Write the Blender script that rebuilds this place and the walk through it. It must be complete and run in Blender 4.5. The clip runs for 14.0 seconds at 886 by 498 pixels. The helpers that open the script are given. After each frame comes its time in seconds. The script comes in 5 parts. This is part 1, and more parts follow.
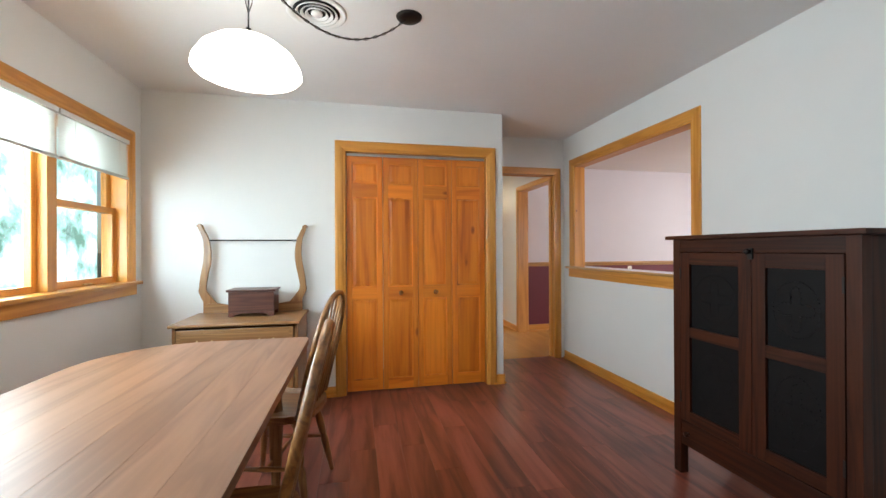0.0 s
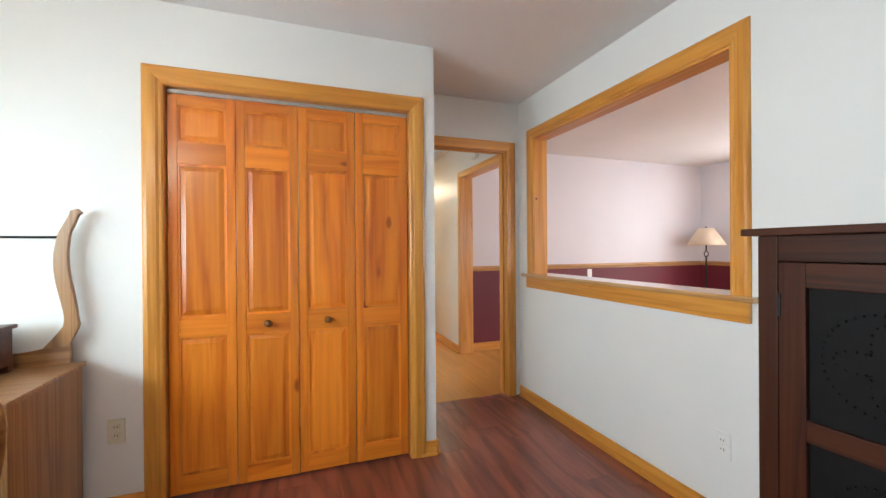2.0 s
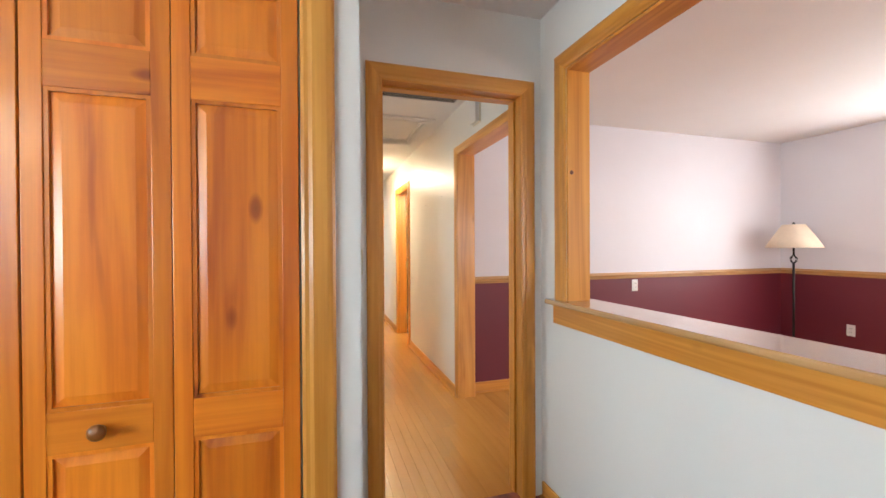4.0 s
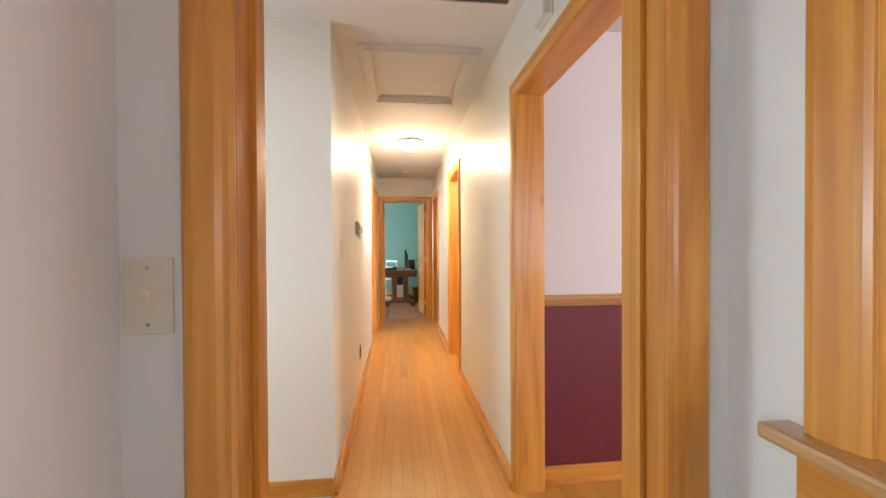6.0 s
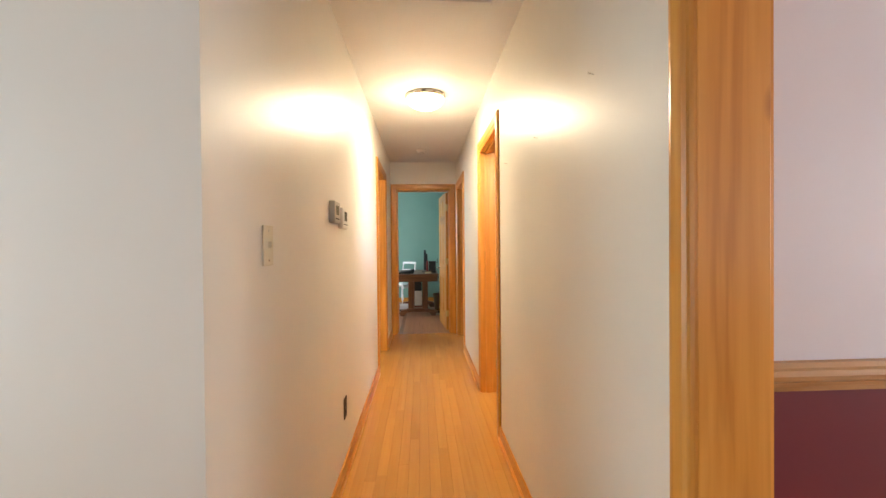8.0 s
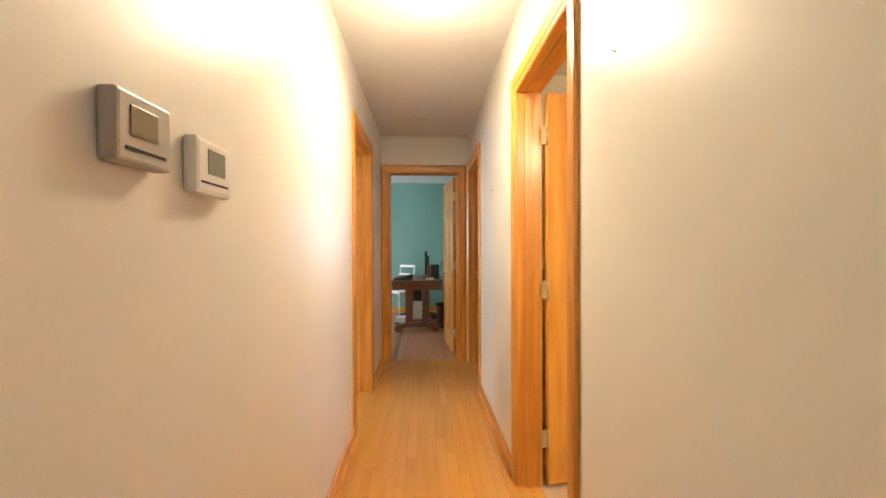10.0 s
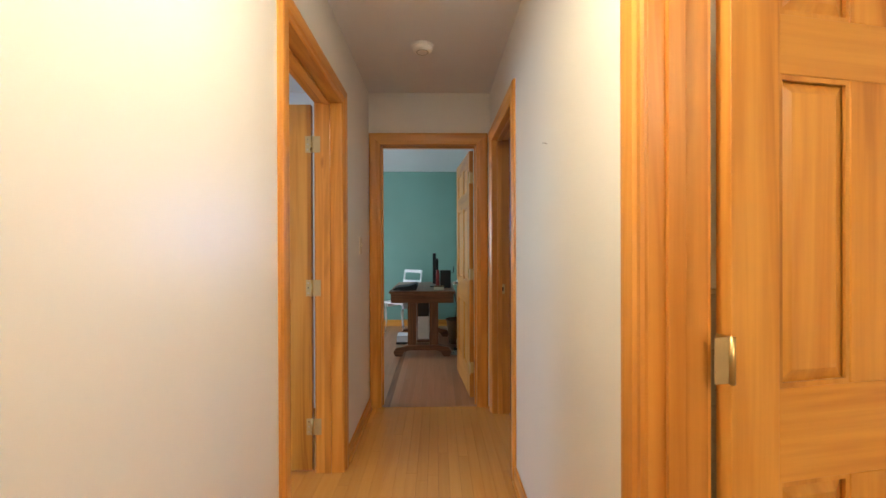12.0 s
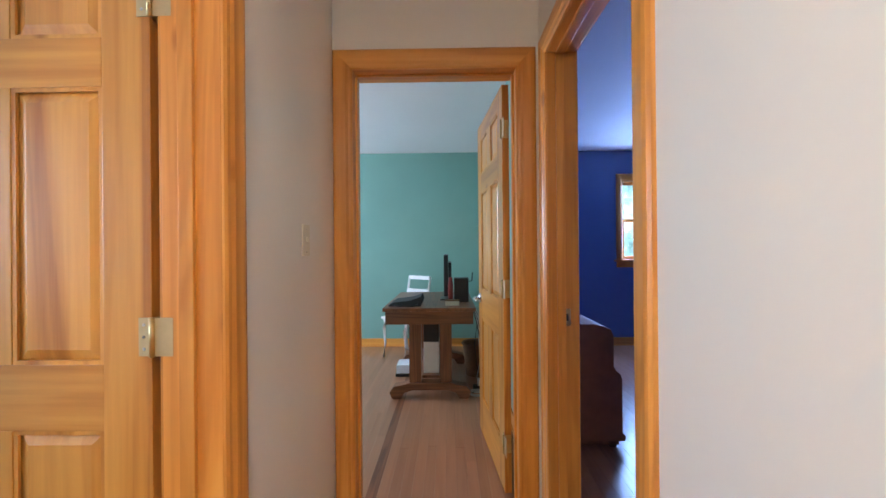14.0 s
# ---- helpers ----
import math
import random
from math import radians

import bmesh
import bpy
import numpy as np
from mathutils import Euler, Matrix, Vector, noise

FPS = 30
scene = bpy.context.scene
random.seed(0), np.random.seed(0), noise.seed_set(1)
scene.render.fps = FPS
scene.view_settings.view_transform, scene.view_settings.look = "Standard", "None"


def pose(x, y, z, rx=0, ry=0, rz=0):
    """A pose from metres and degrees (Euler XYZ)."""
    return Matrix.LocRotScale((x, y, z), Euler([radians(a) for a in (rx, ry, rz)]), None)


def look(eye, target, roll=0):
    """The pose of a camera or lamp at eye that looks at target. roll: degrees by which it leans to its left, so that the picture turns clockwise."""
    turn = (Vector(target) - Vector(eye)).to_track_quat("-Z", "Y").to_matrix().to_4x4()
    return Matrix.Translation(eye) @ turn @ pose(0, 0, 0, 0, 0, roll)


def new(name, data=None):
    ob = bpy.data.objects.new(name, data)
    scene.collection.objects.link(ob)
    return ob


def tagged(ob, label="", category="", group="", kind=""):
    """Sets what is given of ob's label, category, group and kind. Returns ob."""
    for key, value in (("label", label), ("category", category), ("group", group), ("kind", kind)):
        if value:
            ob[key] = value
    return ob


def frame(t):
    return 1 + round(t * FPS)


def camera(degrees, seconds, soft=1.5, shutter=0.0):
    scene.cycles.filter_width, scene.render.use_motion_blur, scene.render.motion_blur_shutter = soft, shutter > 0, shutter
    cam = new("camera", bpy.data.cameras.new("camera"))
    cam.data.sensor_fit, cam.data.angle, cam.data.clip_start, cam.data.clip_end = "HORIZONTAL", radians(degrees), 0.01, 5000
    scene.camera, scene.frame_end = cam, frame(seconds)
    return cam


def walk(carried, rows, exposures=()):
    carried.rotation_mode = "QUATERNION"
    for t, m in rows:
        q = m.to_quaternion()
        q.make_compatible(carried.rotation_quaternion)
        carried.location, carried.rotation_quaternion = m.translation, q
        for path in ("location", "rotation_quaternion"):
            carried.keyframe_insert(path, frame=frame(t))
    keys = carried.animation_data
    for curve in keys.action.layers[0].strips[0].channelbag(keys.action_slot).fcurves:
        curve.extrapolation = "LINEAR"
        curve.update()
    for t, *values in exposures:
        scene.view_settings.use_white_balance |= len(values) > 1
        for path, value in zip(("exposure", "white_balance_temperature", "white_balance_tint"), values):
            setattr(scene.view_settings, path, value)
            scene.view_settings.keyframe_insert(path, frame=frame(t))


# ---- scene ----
cam = camera(95.6, 14.0)
PATH = [
    (0, (-0.363, -1.311, 1.216), (0.055, 0.645, 1.218), -0.3),
    (0.5, (-0.266, -1.025, 1.233), (0.241, 0.91, 1.231), -0.4),
    (1, (-0.131, -0.722, 1.218), (0.468, 1.186, 1.221), -0.5),
    (1.5, (0.025, -0.435, 1.214), (0.675, 1.456, 1.211), -0.4),
    (2, (0.159, -0.151, 1.235), (0.835, 1.731, 1.231), -0.4),
    (2.5, (0.328, 0.137, 1.253), (1.005, 2.018, 1.244), -0.3),
    (3, (0.479, 0.415, 1.267), (1.16, 2.296, 1.259), -0.3),
    (5.5, (1.259, 1.889, 1.291), (1.566, 3.865, 1.266), -0.3),
    (6, (1.34, 2.179, 1.289), (1.56, 4.167, 1.267), -0.3),
    (6.5, (1.403, 2.504, 1.275), (1.542, 4.499, 1.254), -0.3),
    (7, (1.415, 2.813, 1.284), (1.534, 4.809, 1.26), -0.3),
    (7.5, (1.443, 3.136, 1.267), (1.551, 5.133, 1.244), -0.4),
    (8, (1.436, 3.475, 1.259), (1.542, 5.472, 1.24), -0.5),
    (10.5, (1.473, 5.143, 1.235), (1.563, 7.141, 1.224), -0.0),
    (11, (1.51, 5.473, 1.215), (1.579, 7.472, 1.219), -0.1),
    (11.5, (1.514, 5.793, 1.202), (1.569, 7.792, 1.215), -0.2),
    (12, (1.523, 6.077, 1.24), (1.555, 8.076, 1.233), -0.2),
    (12.5, (1.521, 6.423, 1.216), (1.548, 8.423, 1.225), -0.3),
    (13, (1.537, 6.738, 1.214), (1.543, 8.738, 1.217), -0.4),
    (13.5, (1.534, 7.054, 1.241), (1.517, 9.054, 1.236), -0.3),
    (14, (1.526, 7.377, 1.217), (1.495, 9.377, 1.22), -0.5),
]
EXPOSURES = [(0.0, -0.24, 6500, 10), (1.5, 0.06, 6500, 10), (3.0, 0.2, 6600, 10), (5.5, 0.48, 6400, 10), (6.5, 0.46, 6400, 10), (8.0, 0.14, 6500, 10),
             (10.5, -0.08, 6500, 10), (11.5, -0.36, 6300, 8), (12.5, -0.3, 5800, 9), (14.0, 0.06, 5550, 10)]
walk(cam, [(t, look(eye, target, roll)) for t, eye, target, roll in PATH], EXPOSURES)

# ---------------- world and large lights ----------------
world = bpy.data.worlds.new("world")
scene.world = world
world.use_nodes = True
_wn = world.node_tree.nodes
_sky = _wn.new("ShaderNodeTexSky")
_sky.sky_type = 'NISHITA'
_sky.sun_disc = False
_sky.sun_elevation = radians(45)
_sky.sun_rotation = radians(200)
world.node_tree.links.new(_sky.outputs[0], _wn["Background"].inputs[0])
_wn["Background"].inputs[1].default_value = 0.1


def lamp(name, kind, m, power, colour, size=0.1, size_y=None):
    d = bpy.data.lights.new(name, kind)
    d.energy, d.color = power, colour
    if kind == 'AREA':
        d.shape, d.size, d.size_y = 'RECTANGLE', size, size_y or size
    elif kind == 'SUN':
        d.angle = size
    else:
        d.shadow_soft_size = size
    ob = new(name, d)
    ob.matrix_world = m
    return ob


lamp("sun", 'SUN', look((0, 0, 10), (-2, 3, 5)), 2.0, (1.0, 0.95, 0.88), radians(0.5))
# daylight standing in the window openings
lamp("daylight_dining", 'AREA', look((-2.15, 0.2, 1.5), (1.9, 0.35, 0.55)), 150, (0.74, 0.89, 1.0), 2.8, 1.02)
lamp("daylight_living", 'AREA', look((5.98, 2.45, 1.45), (2.0, 2.2, 1.2)), 62, (0.95, 0.95, 1.0), 1.4, 1.25)
# added fill in an unseen opening, brightens the living room
lamp("fill_living_side", 'AREA', look((4.0, -2.95, 1.45), (3.9, 4.0, 1.3)), 74, (0.93, 0.93, 1.0), 2.2, 1.3)
lamp("daylight_entrance", 'AREA', look((-0.72, 3.6, 1.2), (1.5, 3.9, 0.9)), 13, (0.86, 0.92, 1.0), 1.0, 1.7)
lamp("daylight_office", 'AREA', look((-1.48, 11.0, 1.5), (2.0, 11.0, 0.9)), 88, (0.80, 0.86, 1.0), 1.6, 1.1)
lamp("daylight_bedroom", 'AREA', look((4.05, 12.5, 1.55), (3.0, 9.0, 0.6)), 80, (0.36, 0.52, 1.0), 0.7, 1.0)
lamp("daylight_side_room", 'AREA', look((-1.48, 7.6, 1.5), (1.94, 7.95, 0.1)), 36, (0.68, 0.80, 1.0), 1.0, 1.1)
# lamps of the place
lamp("hall_light_bulb", 'POINT', pose(1.475, 6.66, 2.24), 12, (1.0, 0.84, 0.59), 0.12)
lamp("hall_light_bowl", 'AREA', look((1.475, 6.66, 2.30), (1.475, 6.661, 0.0)), 22, (1.0, 0.84, 0.59), 0.24)
lamp("pendant_bulb", 'POINT', pose(-0.808, 0.52, 1.87), 9, (1.0, 0.86, 0.66), 0.12)
lamp("bath_bulb", 'POINT', pose(2.5, 5.15, 2.1), 58, (1.0, 0.82, 0.56), 0.15)


# ---------------- materials ----------------
def base_material(name):
    m = bpy.data.materials.new(name)
    m.use_nodes = True
    nt = m.node_tree
    b = nt.nodes["Principled BSDF"]
    return m, nt, b


def coords(nt, scale, shift=True):
    tc = nt.nodes.new("ShaderNodeTexCoord")
    mp = nt.nodes.new("ShaderNodeMapping")
    mp.inputs["Scale"].default_value = scale
    nt.links.new(tc.outputs["Object"], mp.inputs["Vector"])
    if shift:
        oi = nt.nodes.new("ShaderNodeObjectInfo")
        mul = nt.nodes.new("ShaderNodeMath")
        mul.operation = 'MULTIPLY'
        mul.inputs[1].default_value = 37.0
        nt.links.new(oi.outputs["Random"], mul.inputs[0])
        cx = nt.nodes.new("ShaderNodeCombineXYZ")
        for k in range(3):
            nt.links.new(mul.outputs[0], cx.inputs[k])
        nt.links.new(cx.outputs[0], mp.inputs["Location"])
    return mp.outputs[0]


def ramp(nt, fac, stops):
    r = nt.nodes.new("ShaderNodeValToRGB")
    e = r.color_ramp.elements
    while len(e) < len(stops):
        e.new(0.5)
    for k, (p, c) in enumerate(stops):
        e[k].position = p
        e[k].color = (*c, 1)
    nt.links.new(fac, r.inputs[0])
    return r.outputs[0]


def noise_tex(nt, vec, scale, detail=4, rough=0.55, distort=0.0):
    n = nt.nodes.new("ShaderNodeTexNoise")
    n.inputs["Scale"].default_value = scale
    n.inputs["Detail"].default_value = detail
    n.inputs["Roughness"].default_value = rough
    n.inputs["Distortion"].default_value = distort
    nt.links.new(vec, n.inputs["Vector"])
    return n.outputs["Fac"]


def mix(nt, a, b, fac, kind='MIX'):
    m = nt.nodes.new("ShaderNodeMix")
    m.data_type, m.blend_type = 'RGBA', kind
    for sock, v in ((m.inputs[0], fac), (m.inputs[6], a), (m.inputs[7], b)):
        if isinstance(v, (int, float)):
            sock.default_value = v
        elif isinstance(v, tuple):
            sock.default_value = (*v, 1)
        else:
            nt.links.new(v, sock)
    return m.outputs[2]


def bump(nt, b, h, strength, dist=0.002):
    n = nt.nodes.new("ShaderNodeBump")
    n.inputs["Strength"].default_value = strength
    n.inputs["Distance"].default_value = dist
    nt.links.new(h, n.inputs["Height"])
    nt.links.new(n.outputs[0], b.inputs["Normal"])


def wood(name, axis, light, mid, dark, rough=0.35, grain=1.0, knots=0.0, coat=0.0, vary=0.25, bands=26.0):
    """Wood with its grain along the axis: fine fibres, broad growth bands, and a shade that varies from piece to piece."""
    m, nt, b = base_material(name)
    fine = [55 * grain] * 3
    fine["xyz".index(axis)] = 1.6
    broad = [9 * grain] * 3
    broad["xyz".index(axis)] = 0.55
    nf = noise_tex(nt, coords(nt, fine), 1.0, 5, 0.6)
    nb = noise_tex(nt, coords(nt, broad), 1.0, 3, 0.5, 1.2)
    w = nt.nodes.new("ShaderNodeMath")
    w.operation = 'SINE'
    k = nt.nodes.new("ShaderNodeMath")
    k.operation = 'MULTIPLY'
    k.inputs[1].default_value = bands
    nt.links.new(nb, k.inputs[0])
    nt.links.new(k.outputs[0], w.inputs[0])
    half = nt.nodes.new("ShaderNodeMath")
    half.operation = 'MULTIPLY_ADD'
    half.inputs[1].default_value = 0.5
    half.inputs[2].default_value = 0.5
    nt.links.new(w.outputs[0], half.inputs[0])
    c1 = ramp(nt, half.outputs[0], [(0.0, light), (0.5, mid), (0.8, tuple(0.75 * m_ + 0.25 * d_ for m_, d_ in zip(mid, dark))), (1.0, dark)])
    c2 = ramp(nt, nf, [(0.3, dark), (0.62, light)])
    c = mix(nt, c1, c2, 0.3)
    oi = nt.nodes.new("ShaderNodeObjectInfo")
    c3 = ramp(nt, oi.outputs["Random"], [(0.0, (1 - vary,) * 3), (1.0, (1 + vary * 0.4,) * 3)])
    c = mix(nt, c, c3, 1.0, 'MULTIPLY')
    if knots:
        sc = [5.0] * 3
        sc["xyz".index(axis)] = 2.2
        v = nt.nodes.new("ShaderNodeTexVoronoi")
        v.inputs["Scale"].default_value = 1.0
        nt.links.new(coords(nt, sc), v.inputs["Vector"])
        kr = ramp(nt, v.outputs["Distance"], [(0.0, (0.14, 0.045, 0.012)), (0.05, (0.32, 0.12, 0.03)), (0.10, (1, 1, 1))])
        c = mix(nt, c, kr, knots, 'MULTIPLY')
    nt.links.new(c, b.inputs["Base Color"])
    b.inputs["Roughness"].default_value = rough
    b.inputs["Coat Weight"].default_value = coat
    b.inputs["Coat Roughness"].default_value = 0.15
    bump(nt, b, nf, 0.12, 0.001)
    return m


def paint(name, colour, rough=0.55, spec=0.5, mottle=0.05, lower=None, split=1.0):
    """Rolled wall paint: faint roller texture and slow blotches; lower: another colour below the height split."""
    m, nt, b = base_material(name)
    vec = coords(nt, (1, 1, 1), False)
    big = noise_tex(nt, vec, 1.3, 3)
    fine = noise_tex(nt, vec, 260.0, 2)
    col = colour
    if lower:
        sx = nt.nodes.new("ShaderNodeSeparateXYZ")
        nt.links.new(vec, sx.inputs[0])
        g = nt.nodes.new("ShaderNodeMath")
        g.operation = 'GREATER_THAN'
        g.inputs[1].default_value = split
        nt.links.new(sx.outputs[2], g.inputs[0])
        col = mix(nt, lower, colour, g.outputs[0])
    shade = ramp(nt, big, [(0.3, (1 - mottle,) * 3), (0.7, (1.0, 1.0, 1.0))])
    nt.links.new(mix(nt, col, shade, 1.0, 'MULTIPLY'), b.inputs["Base Color"])
    b.inputs["Roughness"].default_value = rough
    b.inputs["Specular IOR Level"].default_value = spec
    bump(nt, b, fine, 0.08, 0.0006)
    return m


def plain(name, colour, rough=0.5, metal=0.0, wear=0.12, scale=30.0):
    m, nt, b = base_material(name)
    n = noise_tex(nt, coords(nt, (1, 1, 1)), scale, 4)
    shade = ramp(nt, n, [(0.3, (1 - wear,) * 3), (0.7, (1.0, 1.0, 1.0))])
    nt.links.new(mix(nt, colour, shade, 1.0, 'MULTIPLY'), b.inputs["Base Color"])
    rr = nt.nodes.new("ShaderNodeMapRange")
    rr.inputs[3].default_value = max(0.03, rough - 0.08)
    rr.inputs[4].default_value = rough + 0.08
    nt.links.new(n, rr.inputs[0])
    nt.links.new(rr.outputs[0], b.inputs["Roughness"])
    b.inputs["Metallic"].default_value = metal
    return m


def glow(name, colour, strength, base=(0.9, 0.88, 0.82)):
    m, nt, b = base_material(name)
    b.inputs["Base Color"].default_value = (*base, 1)
    b.inputs["Emission Color"].default_value = (*colour, 1)
    b.inputs["Emission Strength"].default_value = strength
    b.inputs["Roughness"].default_value = 0.3
    return m


P_L, P_M, P_D = (0.78, 0.370, 0.072), (0.69, 0.295, 0.047), (0.53, 0.195, 0.024)
pine = {a: wood("pine_trim_" + a, a, P_L, P_M, P_D, 0.34, 1.0, 0.5, 0.15, 0.12, 14.0) for a in "xyz"}
C_L, C_M, C_D = (0.82, 0.250, 0.022), (0.70, 0.172, 0.012), (0.42, 0.070, 0.004)
closet_wood = {a: wood("closet_pine_" + a, a, C_L, C_M, C_D, 0.3, 0.9, 0.75, 0.25, 0.22, 11.0) for a in "xz"}
door_wood = {a: wood("door_pine_" + a, a, (0.72, 0.355, 0.066), (0.62, 0.270, 0.040), (0.38, 0.128, 0.014), 0.30, 0.8, 0.5, 0.25, 0.12, 12.0) for a in "xz"}
oak = {a: wood("oak_" + a, a, (0.38, 0.20, 0.080), (0.31, 0.15, 0.055), (0.21, 0.09, 0.030), 0.35, 1.6, 0.0, 0.2, 0.12) for a in "xyz"}
rail_wood = {a: wood("rail_wood_" + a, a, (0.58, 0.33, 0.13), (0.50, 0.265, 0.095), (0.37, 0.175, 0.055), 0.35, 1.2, 0.0, 0.15, 0.1) for a in "xy"}
chair_wood = {a: wood("chair_wood_" + a, a, (0.38, 0.175, 0.055), (0.29, 0.12, 0.034), (0.18, 0.068, 0.02), 0.3, 1.6, 0.0, 0.25, 0.12) for a in "xyz"}
table_wood = wood("table_maple", 'y', (0.32, 0.155, 0.082), (0.265, 0.124, 0.064), (0.20, 0.088, 0.044), 0.40, 0.7, 0.0, 0.0, 0.14)
dark_wood = {a: wood("dark_wood_" + a, a, (0.060, 0.0150, 0.0045), (0.042, 0.0100, 0.003), (0.018, 0.0045, 0.002), 0.5, 1.4, 0.0, 0.0, 0.2) for a in "xyz"}
box_wood = {a: wood("box_wood_" + a, a, (0.13, 0.045, 0.026), (0.10, 0.032, 0.02), (0.06, 0.018, 0.012), 0.4, 1.4, 0.0, 0.1, 0.12) for a in "xyz"}
desk_wood = {a: wood("desk_wood_" + a, a, (0.24, 0.090, 0.036), (0.17, 0.060, 0.024), (0.10, 0.032, 0.013), 0.38, 1.4, 0.0, 0.15, 0.15) for a in "xyz"}
laminate = wood("laminate_plank", 'y', (0.37, 0.108, 0.072), (0.27, 0.072, 0.046), (0.115, 0.029, 0.020), 0.30, 0.45, 0.0, 0.2, 0.17, 16.0)
strip_oak = wood("oak_strip", 'y', (0.61, 0.288, 0.060), (0.57, 0.258, 0.051), (0.50, 0.211, 0.040), 0.27, 0.8, 0.0, 0.2, 0.10, 9.0)
# the hall's oak made browner: the far rooms' shade is put into the colour
shaded_oak = wood("shaded_oak_strip", 'y', (0.40, 0.190, 0.095), (0.34, 0.152, 0.072), (0.26, 0.108, 0.050), 0.30, 0.8, 0.0, 0.2, 0.16, 9.0)
wall_white = paint("wall_white", (0.78, 0.77, 0.74), 0.5)
wall_hall = paint("wall_hall", (0.80, 0.77, 0.71), 0.38, 0.5)
ceiling_white = paint("ceiling_white", (0.78, 0.765, 0.75), 0.7)
wall_living = paint("wall_living", (0.74, 0.71, 0.735), 0.5, 0.5, 0.05, (0.150, 0.016, 0.028), 0.985)
wall_teal = paint("wall_teal", (0.23, 0.40, 0.33), 0.36, 0.5, 0.12)
wall_blue = paint("wall_blue", (0.10, 0.15, 0.33), 0.45)
wall_bath = paint("wall_bath", (0.78, 0.69, 0.55), 0.5)
wall_plain = paint("wall_plain", (0.72, 0.71, 0.69), 0.6)
brass = plain("brass", (0.62, 0.47, 0.22), 0.3, 1.0)
hinge_brass = plain("hinge_brass", (0.60, 0.47, 0.25), 0.45, 0.55)
nickel = plain("nickel", (0.62, 0.60, 0.56), 0.28, 1.0)
iron = plain("black_iron", (0.012, 0.011, 0.010), 0.5, 0.4)
almond = plain("almond_plastic", (0.72, 0.66, 0.52), 0.4, 0.0, 0.04)
white_plastic = plain("white_plastic", (0.78, 0.76, 0.72), 0.4, 0.0, 0.04)
grey_plastic = plain("grey_plastic", (0.45, 0.42, 0.37), 0.4, 0.0, 0.06)
lcd = plain("lcd_glass", (0.20, 0.20, 0.15), 0.2)
black_plastic = plain("black_plastic", (0.012, 0.012, 0.014), 0.35)
white_enamel = plain("white_enamel", (0.80, 0.79, 0.77), 0.35, 0.0, 0.05)
dark_gap = plain("dark_gap", (0.008, 0.008, 0.008), 0.8)
for m in dark_wood.values():
    m.node_tree.nodes["Principled BSDF"].inputs["Specular IOR Level"].default_value = 0.22
tin = plain("punched_tin", (0.008, 0.0065, 0.0065), 0.6, 0.0, 0.4, 14.0)
tin.node_tree.nodes["Principled BSDF"].inputs["Specular IOR Level"].default_value = 0.15
track_metal = plain("track_metal", (0.55, 0.56, 0.55), 0.35, 0.6)
vinyl = plain("window_vinyl", (0.62, 0.50, 0.36), 0.5)
shade_cloth = plain("shade_cloth", (0.78, 0.62, 0.46), 0.8, 0.0, 0.06)
towel_cloth = plain("towel_cloth", (0.010, 0.010, 0.012), 0.95, 0.0, 0.3, 120.0)
tile_beige = plain("tile_beige", (0.50, 0.37, 0.25), 0.25, 0.0, 0.15, 9.0)
grout = plain("grout", (0.55, 0.46, 0.36), 0.9)
paper = plain("paper", (0.72, 0.72, 0.74), 0.7, 0.0, 0.04)
red_plastic = plain("red_plastic", (0.25, 0.03, 0.025), 0.4)
brown_leather = plain("brown_veneer", (0.27, 0.105, 0.052), 0.55, 0.0, 0.25, 12.0)
cable_black = plain("cable_black", (0.01, 0.01, 0.01), 0.5)
cable_white = plain("cable_white", (0.6, 0.6, 0.58), 0.5)
cord_brown = plain("cord_brown", (0.05, 0.032, 0.02), 0.6)
wicker = plain("wicker", (0.22, 0.12, 0.05), 0.8, 0.0, 0.5, 90.0)
pendant_glass = glow("pendant_glass", (1.0, 0.93, 0.82), 7.0)
hall_glass = glow("hall_glass", (1.0, 0.80, 0.50), 9.0)


def make_glass():
    """Thin clear window glass: it lets light through and mirrors a little."""
    m, nt, b = base_material("window_glass")
    tr = nt.nodes.new("ShaderNodeBsdfTransparent")
    tr.inputs[0].default_value = (0.95, 0.98, 0.97, 1)
    gl = nt.nodes.new("ShaderNodeBsdfGlossy")
    gl.inputs["Roughness"].default_value = 0.02
    mx = nt.nodes.new("ShaderNodeMixShader")
    mx.inputs[0].default_value = 0.04
    nt.links.new(tr.outputs[0], mx.inputs[1])
    nt.links.new(gl.outputs[0], mx.inputs[2])
    nt.links.new(mx.outputs[0], nt.nodes["Material Output"].inputs[0])
    return m


glass = make_glass()


def make_blind():
    m, nt, b = base_material("blind_slat")
    b.inputs["Base Color"].default_value = (0.85, 0.85, 0.82, 1)
    b.inputs["Roughness"].default_value = 0.5
    t = nt.nodes.new("ShaderNodeBsdfTranslucent")
    t.inputs[0].default_value = (0.85, 0.85, 0.82, 1)
    mx = nt.nodes.new("ShaderNodeMixShader")
    mx.inputs[0].default_value = 0.55
    nt.links.new(b.outputs[0], mx.inputs[1])
    nt.links.new(t.outputs[0], mx.inputs[2])
    nt.links.new(mx.outputs[0], nt.nodes["Material Output"].inputs[0])
    return m


blind_mat = make_blind()


